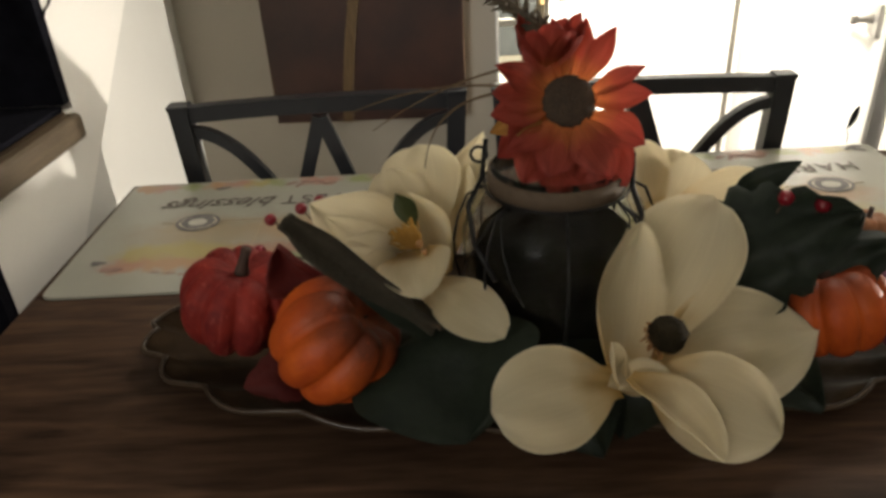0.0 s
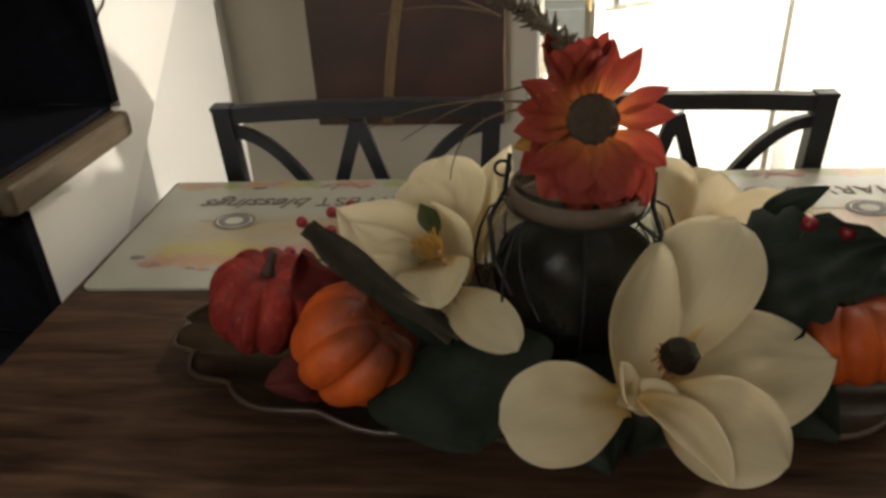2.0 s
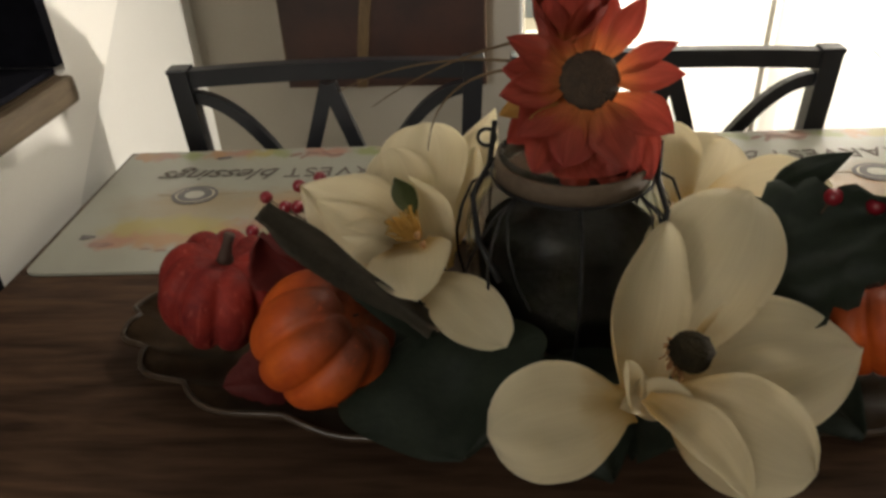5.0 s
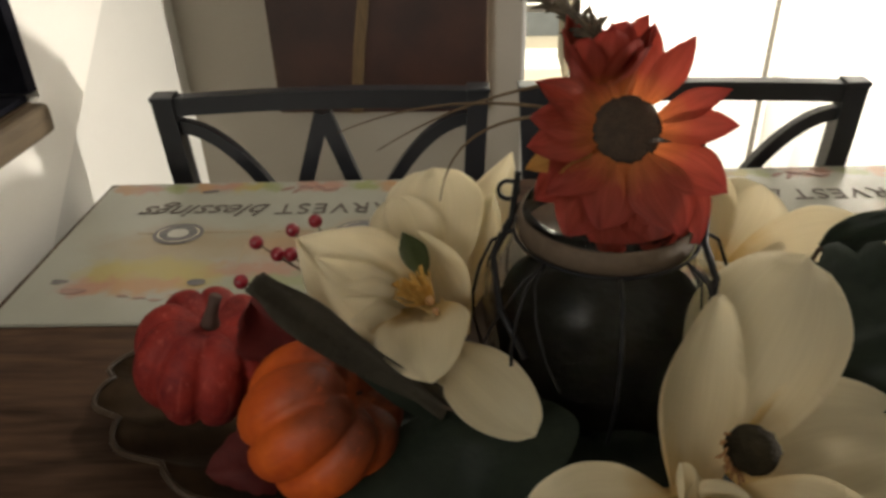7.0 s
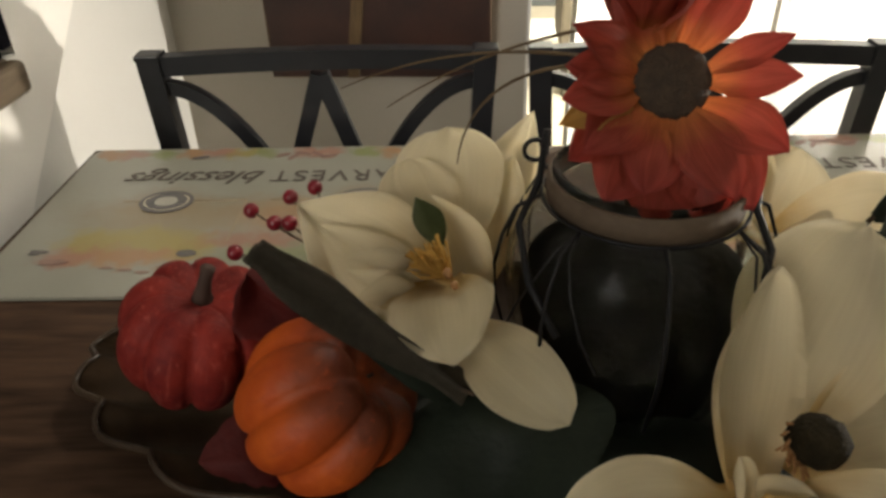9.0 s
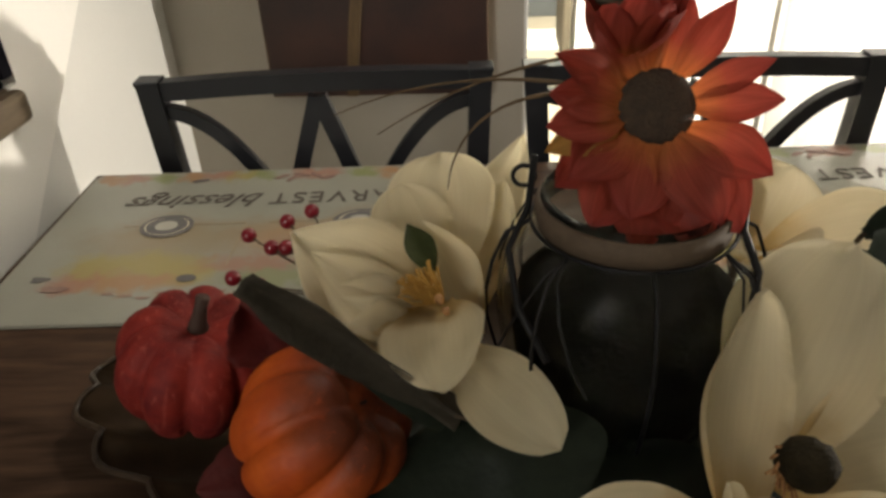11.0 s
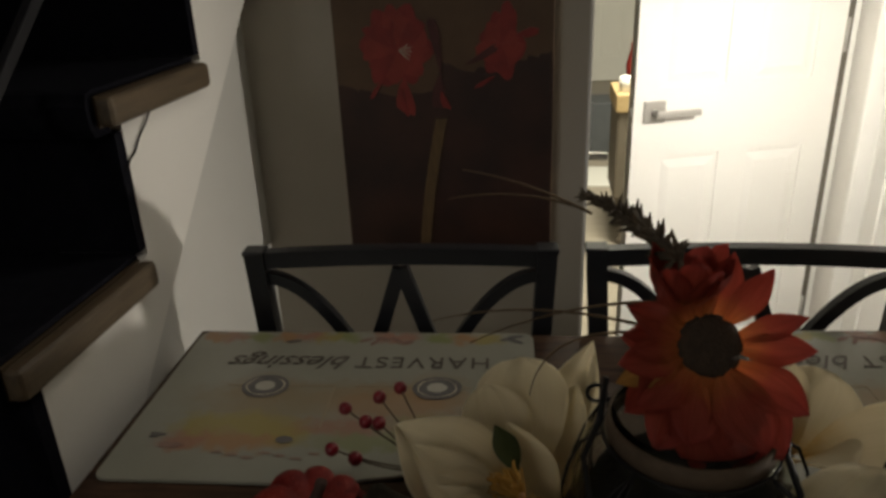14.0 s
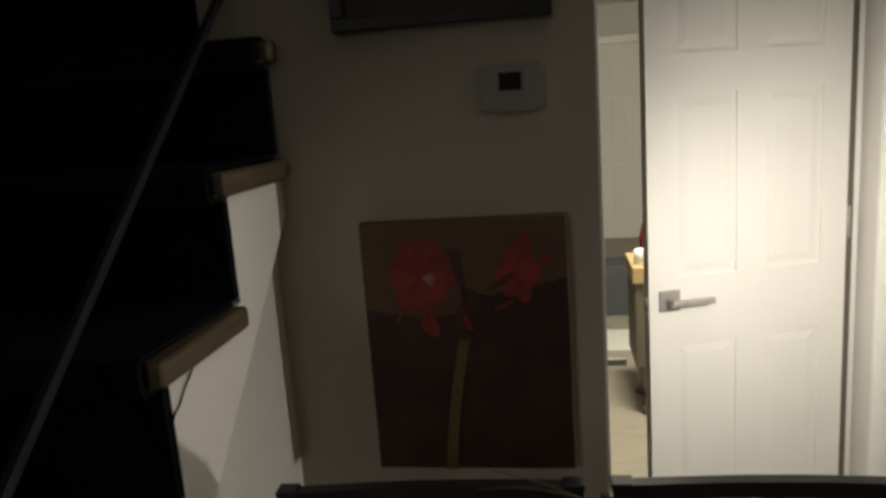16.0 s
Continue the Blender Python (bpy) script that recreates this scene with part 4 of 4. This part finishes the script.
# magnolia in front of the jar
mg = tagged(empty("magnolia_flower"), "large open cream magnolia bloom with a dark heart", "flower", "magnolia blooms")
C = Vector((0.272, 0.540, 0.992))
petals(mg, (
    ((0.262, 0.545, 0.985), (0.345, 0.655, 1.062), 0.088, (-0.25, -0.62, 0.70), dict(cup=0.16, bend=-0.08, peak=0.62, full=0.55)),
    ((0.250, 0.524, 0.985), (0.282, 0.598, 1.070), 0.064, (0.45, -0.8, 0.3), dict(cup=0.30, bend=-0.16, peak=0.46, full=0.6)),
    ((0.252, 0.518, 0.985), (0.246, 0.522, 1.020), 0.022, (0.8, -0.5, 0.2), dict(cup=0.35, bend=-0.1, peak=0.5, full=0.6)),
    ((0.250, 0.520, 0.990), (0.165, 0.494, 0.985), 0.071, (-0.1, -0.75, 0.62), dict(cup=0.05, bend=0.05, peak=0.58, full=0.5, root=0.35)),
    ((0.282, 0.545, 0.985), (0.412, 0.585, 0.982), 0.092, (-0.25, -0.62, 0.72), dict(cup=0.12, bend=-0.05, peak=0.5, full=0.62, point=0.25)),
    ((0.272, 0.530, 0.985), (0.352, 0.490, 0.965), 0.072, (-0.1, -0.6, 0.78), dict(cup=0.1, bend=0.03, peak=0.55, full=0.55)),
    ((0.258, 0.522, 0.990), (0.310, 0.470, 0.962), 0.040, (0.45, -0.3, 0.8), dict(cup=0.3, bend=0.08, peak=0.5, full=0.55)),
), 0.09, 100)
petals(mg, (
    ((0.268, 0.536, 0.982), (0.242, 0.512, 0.992), 0.024, (-0.1, -0.7, 0.7), dict(cup=0.3, bend=0.10, peak=0.5, full=0.6, root=0.5)),
    ((0.250, 0.530, 0.980), (0.288, 0.524, 0.990), 0.026, (0.0, -0.65, 0.75), dict(cup=0.25, bend=0.08, peak=0.5, full=0.6, root=0.5)),
), 0.09, 100)
flower_bits(mg, C + Vector((0.014, -0.002, 0.022)), (0.1, -0.75, 0.6), M_STIGMA, 0.0130, 0.0155, 30, M_STAMENB, (2.2, 4.3))
stem(mg, (0.27, 0.55, 0.985), (0.27, 0.60, 0.95), (0.25, 0.64, 0.913), 0.0035)
mg.matrix_world = SETTLE

# magnolia left of the jar
ml = tagged(empty("magnolia_flower"), "half-open cream magnolia bloom with yellow stamens", "flower", "magnolia blooms")
petals(ml, (
    ((0.106, 0.654, 1.010), (0.013, 0.697, 1.048), 0.074, (0.10, -0.72, 0.66), dict(cup=0.20, bend=-0.10, peak=0.48, full=0.7, point=0.35)),
    ((0.104, 0.652, 1.004), (0.034, 0.668, 1.016), 0.050, (0.05, -0.72, 0.68), dict(cup=0.16, bend=-0.06, peak=0.5, full=0.65, point=0.3)),
    ((0.098, 0.648, 1.002), (0.052, 0.646, 1.008), 0.038, (0.10, -0.6, 0.75), dict(cup=0.2, bend=-0.06, peak=0.5, full=0.65, point=0.4)),
    ((0.112, 0.640, 0.996), (0.028, 0.684, 1.040), 0.046, (0.02, -0.62, 0.78), dict(cup=0.22, bend=-0.07, peak=0.5, full=0.65, point=0.4)),
    ((0.118, 0.636, 0.992), (0.040, 0.664, 1.018), 0.040, (0.02, -0.55, 0.83), dict(cup=0.22, bend=-0.05, peak=0.5, full=0.65, point=0.4)),
    ((0.108, 0.668, 1.008), (0.080, 0.735, 1.062), 0.056, (0.2, -0.85, 0.45), dict(cup=0.14, bend=-0.07, peak=0.62, full=0.5, point=0.15)),
    ((0.112, 0.668, 1.008), (0.108, 0.757, 1.075), 0.072, (0.0, -0.85, 0.5), dict(cup=0.14, bend=-0.06, peak=0.66, full=0.5)),
), 0.06, 130)
petals(ml, (
    ((0.126, 0.690, 1.000), (0.165, 0.786, 1.076), 0.056, (-0.55, -0.72, 0.4), dict(cup=0.3, bend=-0.08, peak=0.5, full=0.65, point=0.5)),
    ((0.134, 0.668, 1.002), (0.150, 0.742, 1.062), 0.046, (-0.6, -0.70, 0.35), dict(cup=0.34, bend=-0.10, peak=0.5, full=0.62, point=0.35)),
    ((0.106, 0.654, 1.020), (0.117, 0.571, 1.026), 0.061, (-0.14, -0.30, 0.93), dict(cup=0.12, bend=0.04, peak=0.5, full=0.5, point=0.1, root=0.5)),
    ((0.136, 0.640, 1.008), (0.094, 0.690, 1.058), 0.040, (-0.62, -0.55, 0.35), dict(cup=0.3, bend=-0.26, peak=0.48, full=0.7, point=0.4)),
    ((0.110, 0.646, 0.997), (0.177, 0.560, 0.998), 0.047, (-0.32, -0.2, 0.93), dict(cup=0.08, bend=0.05, peak=0.62, full=0.5)),
), 0.06, 130)
rng = random.Random(31)
bm = bmesh.new()
for i in range(150):
    p0 = Vector((0.110 + rng.uniform(-0.004, 0.004), 0.648 + rng.uniform(-0.004, 0.004), 1.028))
    d = Vector((rng.uniform(-1.0, -0.05), rng.uniform(-0.2, 0.5), rng.uniform(0.05, 0.62))).normalized()
    ln = rng.uniform(0.010, 0.024)
    side = Vector((rng.uniform(-1, 1), rng.uniform(-1, 1), rng.uniform(-1, 1))) * 0.002
    tube([p0, p0 + d * ln * 0.6 + side, p0 + d * ln], [0.00042, 0.00042, 0.00075], 4, bm=bm)
tagged(part("stamen_tuft", bm, M_STAMEN, ml, "fuzzy yellow stamens"), kind="stuff")
for p, r in (((0.112, 0.641, 1.034), 0.0030), ((0.116, 0.636, 1.029), 0.0026)):
    bm = bmesh.new()
    bmesh.ops.create_icosphere(bm, subdivisions=2, radius=r)
    for v in bm.verts:
        v.co *= 1 + 0.5 * noise.noise(v.co * 500)
    bm.transform(Matrix.Translation(p))
    part("anther", bm, M_STAMENB, ml, "brown shrivelled anther", True)
part("sepal", blade((0.107, 0.664, 1.036), (0.090, 0.690, 1.056), 0.019, (0.25, -0.8, 0.5), 0.2, 0.05, 0.5, 0.7, point=0.5, seed=3), M_SEPAL, ml, "small dark green inner leaf", True)
stem(ml, (0.118, 0.655, 1.004), (0.12, 0.67, 0.95), (0.13, 0.69, 0.913), 0.0035)
ml.matrix_world = SETTLE

# magnolia behind the jar
mb = tagged(empty("magnolia_flower"), "cream magnolia bloom half hidden behind the jar", "flower", "magnolia blooms")
petals(mb, (
    ((0.330, 0.770, 0.985), (0.374, 0.822, 1.030), 0.070, (-0.2, -0.8, 0.5), dict(cup=0.12, bend=-0.05, peak=0.6, full=0.5)),
    ((0.325, 0.765, 0.985), (0.318, 0.815, 1.050), 0.055, (0.1, -0.85, 0.5), dict(cup=0.15, bend=-0.06, peak=0.6, full=0.5)),
    ((0.335, 0.760, 0.985), (0.446, 0.752, 1.012), 0.062, (-0.1, -0.5, 0.85), dict(cup=0.15, bend=0.12, peak=0.55, full=0.6)),
    ((0.330, 0.755, 0.985), (0.345, 0.700, 1.020), 0.060, (0.0, -0.2, 0.97), dict(cup=0.15, bend=0.1, peak=0.55, full=0.6)),
), 0.05, 170)
stem(mb, (0.33, 0.77, 0.985), (0.32, 0.75, 0.95), (0.3, 0.73, 0.913), 0.0035)
mb.matrix_world = SETTLE


def leaf(label, base, tip, w, nrm, m, **kw):
    f = tagged(empty("fabric_leaf"), label, "leaf", "fabric leaves")
    part("leaf_blade", blade(base, tip, w, nrm, **{**dict(cup=0.08, bend=0.06, peak=0.45, full=0.7, point=0.4, wave=0.10, thick=0.0014, nu=20, nv=10, seed=w * 77), **kw}), m, f, "", True)
    b, t = Vector(base), Vector(tip)
    part("midrib", tube([b, b + (t - b) * 0.05 + Vector((0, 0, -0.003))], 0.0015, 6), M_TWIG, f)
    stem(f, b, b + Vector((0.004, 0.02, -0.02)), (b.x + 0.006, b.y + 0.04, 0.912), 0.0018)
    f.matrix_world = SETTLE


leaf("long dark green leaf with a brownish underside", (0.126, 0.596, 0.985), (0.026, 0.582, 1.093), 0.033, (-0.25, -0.85, 0.1), M_LEAFBACK, full=0.5, point=0.0, peak=0.6, blunt=0.5, wave=0.4, cup=0.28, bend=0.01, root=0.3, twist=0.25, nu=36)
leaf("dark green leaf tucked under a cream bloom", (0.150, 0.614, 0.952), (0.044, 0.614, 1.036), 0.028, (-0.15, -0.85, 0.35), M_LEAF, full=0.5, wave=0.2, cup=0.2)
leaf("broad dark green leaf hanging over the tray", (0.120, 0.612, 0.972), (0.150, 0.520, 0.935), 0.15, (-0.1, -0.7, 0.7), M_LEAF, full=0.5, point=0.3)
leaf("broad dark green leaf hanging over the tray", (0.205, 0.600, 0.958), (0.245, 0.515, 0.925), 0.10, (0.0, -0.7, 0.7), M_LEAF)
# extra leaves laid flat to darken the tray where petals leave gaps
leaf("dark leaf added for the shade between petals", (0.30, 0.63, 0.935), (0.26, 0.53, 0.93), 0.11, (0, -0.2, 1), M_LEAF)
leaf("dark leaf added for the shade between petals", (0.35, 0.64, 0.935), (0.41, 0.55, 0.932), 0.10, (0, -0.2, 1), M_LEAF)
leaf("dark leaf added for the shade between petals", (0.10, 0.66, 0.935), (0.00, 0.62, 0.932), 0.10, (0, -0.2, 1), M_LEAF)
leaf("narrow dark green leaf pointing over the placemat", (0.382, 0.716, 1.030), (0.428, 0.700, 1.069), 0.026, (-0.2, -0.8, 0.5), M_LEAF, wave=0.25)
leaf("large dark jagged leaf among the pumpkins", (0.330, 0.660, 0.985), (0.442, 0.618, 1.062), 0.10, (-0.1, -0.75, 0.65), M_LEAF, tooth=0.12, wave=0.25, full=0.5)
leaf("large dark jagged leaf among the pumpkins", (0.40, 0.66, 0.965), (0.485, 0.625, 1.035), 0.07, (-0.1, -0.7, 0.7), M_LEAF, tooth=0.1, wave=0.25)
leaf("dark red fabric leaf between the pumpkins", (0.022, 0.634, 0.975), (0.002, 0.626, 1.046), 0.048, (-0.15, -0.95, 0.25), M_REDLEAF, tooth=0.05, full=0.5, wave=0.25)
leaf("dark red fabric leaf between the pumpkins", (0.03, 0.60, 0.945), (-0.03, 0.575, 0.945), 0.05, (0, -0.6, 0.8), M_REDLEAF, tooth=0.05, full=0.5)

# jar in a wire cage
JX, JY = 0.2295, 0.671
jar = tagged(empty("wire_jar"), "smoky glass jar in a black wire cage, tan neck band", "jar")
glass = bpy.data.materials.new("smoky_glass")
glass.use_nodes = True
gb = glass.node_tree.nodes["Principled BSDF"]
gb.inputs["Base Color"].default_value, gb.inputs["Roughness"].default_value, gb.inputs["Transmission Weight"].default_value = (0.84, 0.85, 0.80, 1), 0.12, 1.0
gb.inputs["IOR"].default_value = 1.08
prof = [(0.045, 0.916), (0.056, 0.924), (0.065, 0.955), (0.0735, 0.988), (0.0775, 1.016), (0.0765, 1.038), (0.070, 1.058), (0.0585, 1.071), (0.0525, 1.078), (0.0520, 1.0935)]
body = part("glass", lathe(prof + [(r - 0.003, z + 0.002) for r, z in prof[::-1]], 48, True), glass, jar, "smoky clear glass", True)
body.location = (JX, JY, 0)
part("filling", lathe([(0.03, 0.922), (0.051, 0.928), (0.059, 0.955), (0.0665, 0.988), (0.0690, 1.010), (0.064, 1.032), (0.048, 1.047), (0.01, 1.054)], 40), M_FOAM, jar, "dark crumpled filling", True).location = (JX, JY, 0)
part("neck_band", lathe([(0.0522, 1.076), (0.0546, 1.0765), (0.0556, 1.084), (0.0546, 1.0915), (0.0522, 1.092)], 48, True), M_BAND, jar, "tan band round the neck", True).location = (JX, JY, 0)
CAGE = ((0.0575, 1.078), (0.0715, 1.070), (0.0795, 1.051), (0.0840, 1.030), (0.0835, 1.011), (0.0785, 0.988), (0.0710, 0.960), (0.0645, 0.935), (0.0605, 0.918))


def cage_point(r, z, a):
    return (JX + r * math.cos(a), JY + r * math.sin(a), z)


for z, r in ((1.078, 0.0575), (0.919, 0.0607)):
    part("wire_ring", tube([cage_point(r, z, 2 * math.pi * k / 48) for k in range(49)], 0.0011, 6), M_WIRE, jar, "", True)
for k in range(8):
    a = 2 * math.pi * k / 8 + 0.02
    part("wire", tube([cage_point(r * (1.0 + 0.02 * (k % 2)), z, a) for r, z in CAGE], 0.0012, 6), M_WIRE, jar, "", True)
    for s in (-1, 1) if k % 2 else ():
        part("cross_wire", tube([cage_point(r, z, a + s * 0.39 * f) for f, (r, z) in zip((0.0, 0.15, 0.4, 0.7, 1.0), CAGE[:5])], 0.0008, 6), M_WIRE, jar, "", True)
for a, top, turn in ((163, 1.110, 70), (-13, 1.106, -50)):
    part("upright", tube([cage_point(r, z, radians(a + turn * f)) for r, z, f in ((0.0575, top, 0.0), (0.0595, 1.080, 0.12), (0.0725, 1.067, 0.42), (0.0810, 1.048, 0.75), (0.0850, 1.028, 1.0))], 0.0022, 8), M_WIRE, jar, "thick wire upright", True)
lx, ly = JX + 0.0585 * math.cos(radians(163)), JY + 0.0585 * math.sin(radians(163))
part("eye_loop", tube([(lx - 0.005 + 0.0065 * math.cos(a), ly, 1.097 + 0.0065 * math.sin(a)) for a in [2 * math.pi * k / 20 for k in range(21)]], 0.0014, 6), M_WIRE, jar, "wire eye for a handle", True)

# daisy standing in the jar's mouth
D = tagged(empty("gerbera_flower"), "orange-red fabric gerbera with a dark brown disc", "flower")
FC = Vector((0.239, 0.687, 1.1375))
FA = Vector((-0.02, -0.84, 0.54)).normalized()
fx = Vector((1, 0, 0))
fx = (fx - FA * fx.dot(FA)).normalized()
fyv = FA.cross(fx)
rng = random.Random(11)
FRONT = ((54, 20), (18, 17), (-3, 22), (-37, 31), (-70, 37), (-105, 37), (-139, 34), (-166, 27), (177, 27), (156, 24), (128, 26), (102, 25))
BEHIND = ((-62, 40), (-80, 42), (-98, 42), (-118, 40), (-140, 30), (-158, 22), (78, 22))
for layer, rows_ in enumerate((FRONT, BEHIND)):
    for k, (deg, wide) in enumerate(rows_):
        a = radians(deg + rng.uniform(-2, 2))
        d = fx * math.cos(a) + fyv * math.sin(a)
        low_side = max(0.0, -math.sin(a))
        R = (0.058 if layer == 0 else 0.061) * rng.uniform(0.96, 1.04) * (1 + (0.19 + 0.13 * layer) * low_side)
        tip_lift = 0.029 + rng.uniform(-0.005, 0.004) - 0.004 * low_side - 0.008 * layer
        part("petal", blade(FC + d * 0.014 - FA * (0.001 + 0.003 * layer), FC + d * R + FA * tip_lift, wide / 1000, FA, cup=rng.uniform(0.08, 0.2), bend=0.05, peak=0.6, full=0.66, point=0.45 - 0.3 * low_side, wave=0.16, seed=k + 20 * layer, nu=14, nv=8, root=0.4), M_DAISYBACK if deg == -158 else M_DAISY, D, "", True)
flower_bits(D, FC + FA * 0.003, FA, M_DISC, 0.0212, 0.009, 0, M_DISC, lumps=0.04)
stem(D, FC - FA * 0.008, FC - FA * 0.03 + Vector((0, 0.01, -0.02)), (JX, JY, 1.03), 0.004)
bud = tagged(empty("gerbera_flower"), "smaller orange-red fabric bloom seen from its side", "flower")
BC = Vector((0.220, 0.700, 1.178))
for k in range(12):
    a = 2 * math.pi * k / 12
    d = Vector((math.cos(a), math.sin(a) * 0.8, 0))
    part("petal", blade(BC + d * 0.004 + Vector((0, 0, -0.02)), BC + d * 0.026 + Vector((0.006, 0, 0.018 + 0.006 * math.sin(3 * a))), 0.026, -d + Vector((0, 0, 0.3)), 0.15, -0.12, 0.6, 0.6, wave=0.1, seed=k, nu=10, nv=6), M_DAISY, bud, "", True)
stem(bud, BC + Vector((0, 0, -0.02)), BC + Vector((0, 0.01, -0.06)), (JX, JY + 0.01, 1.03), 0.0035)

# bristly wheat head with long awns
wh = tagged(empty("wheat_stalk"), "dark dried wheat head with long straw awns", "wheat")
w0, w1 = Vector((0.222, 0.715, 1.186)), Vector((0.160, 0.755, 1.218))
rng = random.Random(5)
bm = bmesh.new()
for i in range(46):
    f = i / 45
    p = w0.lerp(w1, f) + Vector((0, 0, 0.006 * math.sin(f * 3.1)))
    for s in range(3):
        d = Vector((rng.uniform(-1, 1), rng.uniform(-1, 1), rng.uniform(-0.6, 1))).normalized()
        d = (d + (w1 - w0).normalized() * 0.8).normalized()
        ln = (0.021 - 0.013 * f) * rng.uniform(0.6, 1.15)
        tube([p, p + d * ln * 0.5, p + d * ln], [0.0016, 0.0024 * (1 - 0.5 * f), 0.0004], 5, bm=bm)
tagged(part("wheat_head", bm, M_WHEAT, wh, "dark husked grains"), kind="stuff")
stem(wh, w1, (w0 + w1) / 2 + Vector((0, 0, 0.006)), w0, 0.002)
stem(wh, w0, (0.222, 0.69, 1.12), (JX, JY + 0.015, 1.03), 0.002)
for p0, p1, p2 in (((0.205, 0.69, 1.168), (0.14, 0.72, 1.150), (0.075, 0.75, 1.098)), ((0.190, 0.68, 1.150), (0.13, 0.70, 1.14), (0.122, 0.715, 1.075)),
                   ((0.16, 0.765, 1.205), (0.11, 0.79, 1.215), (0.055, 0.80, 1.20)), ((0.165, 0.755, 1.205), (0.12, 0.77, 1.225), (0.07, 0.775, 1.232)), ((0.196, 0.686, 1.152), (0.12, 0.73, 1.15), (0.04, 0.78, 1.10))):
    pts = [Vector(p0) * (1 - t) ** 2 + 2 * t * (1 - t) * Vector(p1) + t * t * Vector(p2) for t in [k / 12 for k in range(13)]]
    part("awn", tube(pts, [0.0013 - 0.0009 * k / 12 for k in range(13)], 5), M_AWN, wh, "thin straw awn", True)

# berries
bs = tagged(empty("berry_spray"), "spray of small dark red berries on brown twigs", "berries")
root = Vector((0.050, 0.742, 0.975))
for p in ((-0.060, 0.822, 0.977), (-0.010, 0.849, 0.985), (-0.036, 0.805, 0.975), (-0.028, 0.833, 0.984), (-0.022, 0.800, 0.978), (-0.062, 0.775, 0.965), (-0.036, 0.760, 0.968)):
    bm = bmesh.new()
    bmesh.ops.create_icosphere(bm, subdivisions=3, radius=0.0067, matrix=Matrix.Translation(p))
    part("berry", bm, M_BERRY, bs, "", True)
    mid = root.lerp(Vector(p), 0.55) + Vector((0.0, 0.0, -0.012))
    pts = [root * (1 - t) ** 2 + 2 * t * (1 - t) * mid + t * t * Vector(p) for t in [k / 8 for k in range(9)]]
    part("twig", tube(pts, 0.0009, 5), M_TWIG, bs, "", True)
bs.matrix_world = Matrix.Translation((0.003, 0.006, -0.002))
stem(bs, root, (0.08, 0.72, 0.95), (0.12, 0.70, 0.917), 0.0014)
rb = tagged(empty("berry_spray"), "small red berries above a dark leaf", "berries")
for p in ((0.402, 0.648, 1.068), (0.428, 0.642, 1.064), (0.385, 0.66, 1.055)):
    bm = bmesh.new()
    bmesh.ops.create_icosphere(bm, subdivisions=3, radius=0.0062, matrix=Matrix.Translation(p))
    part("berry", bm, M_BERRY, rb, "", True)
    part("twig", tube([p, (p[0] - 0.02, 0.66, 1.0), (0.34, 0.68, 0.918)], 0.0009, 5), M_TWIG, rb)
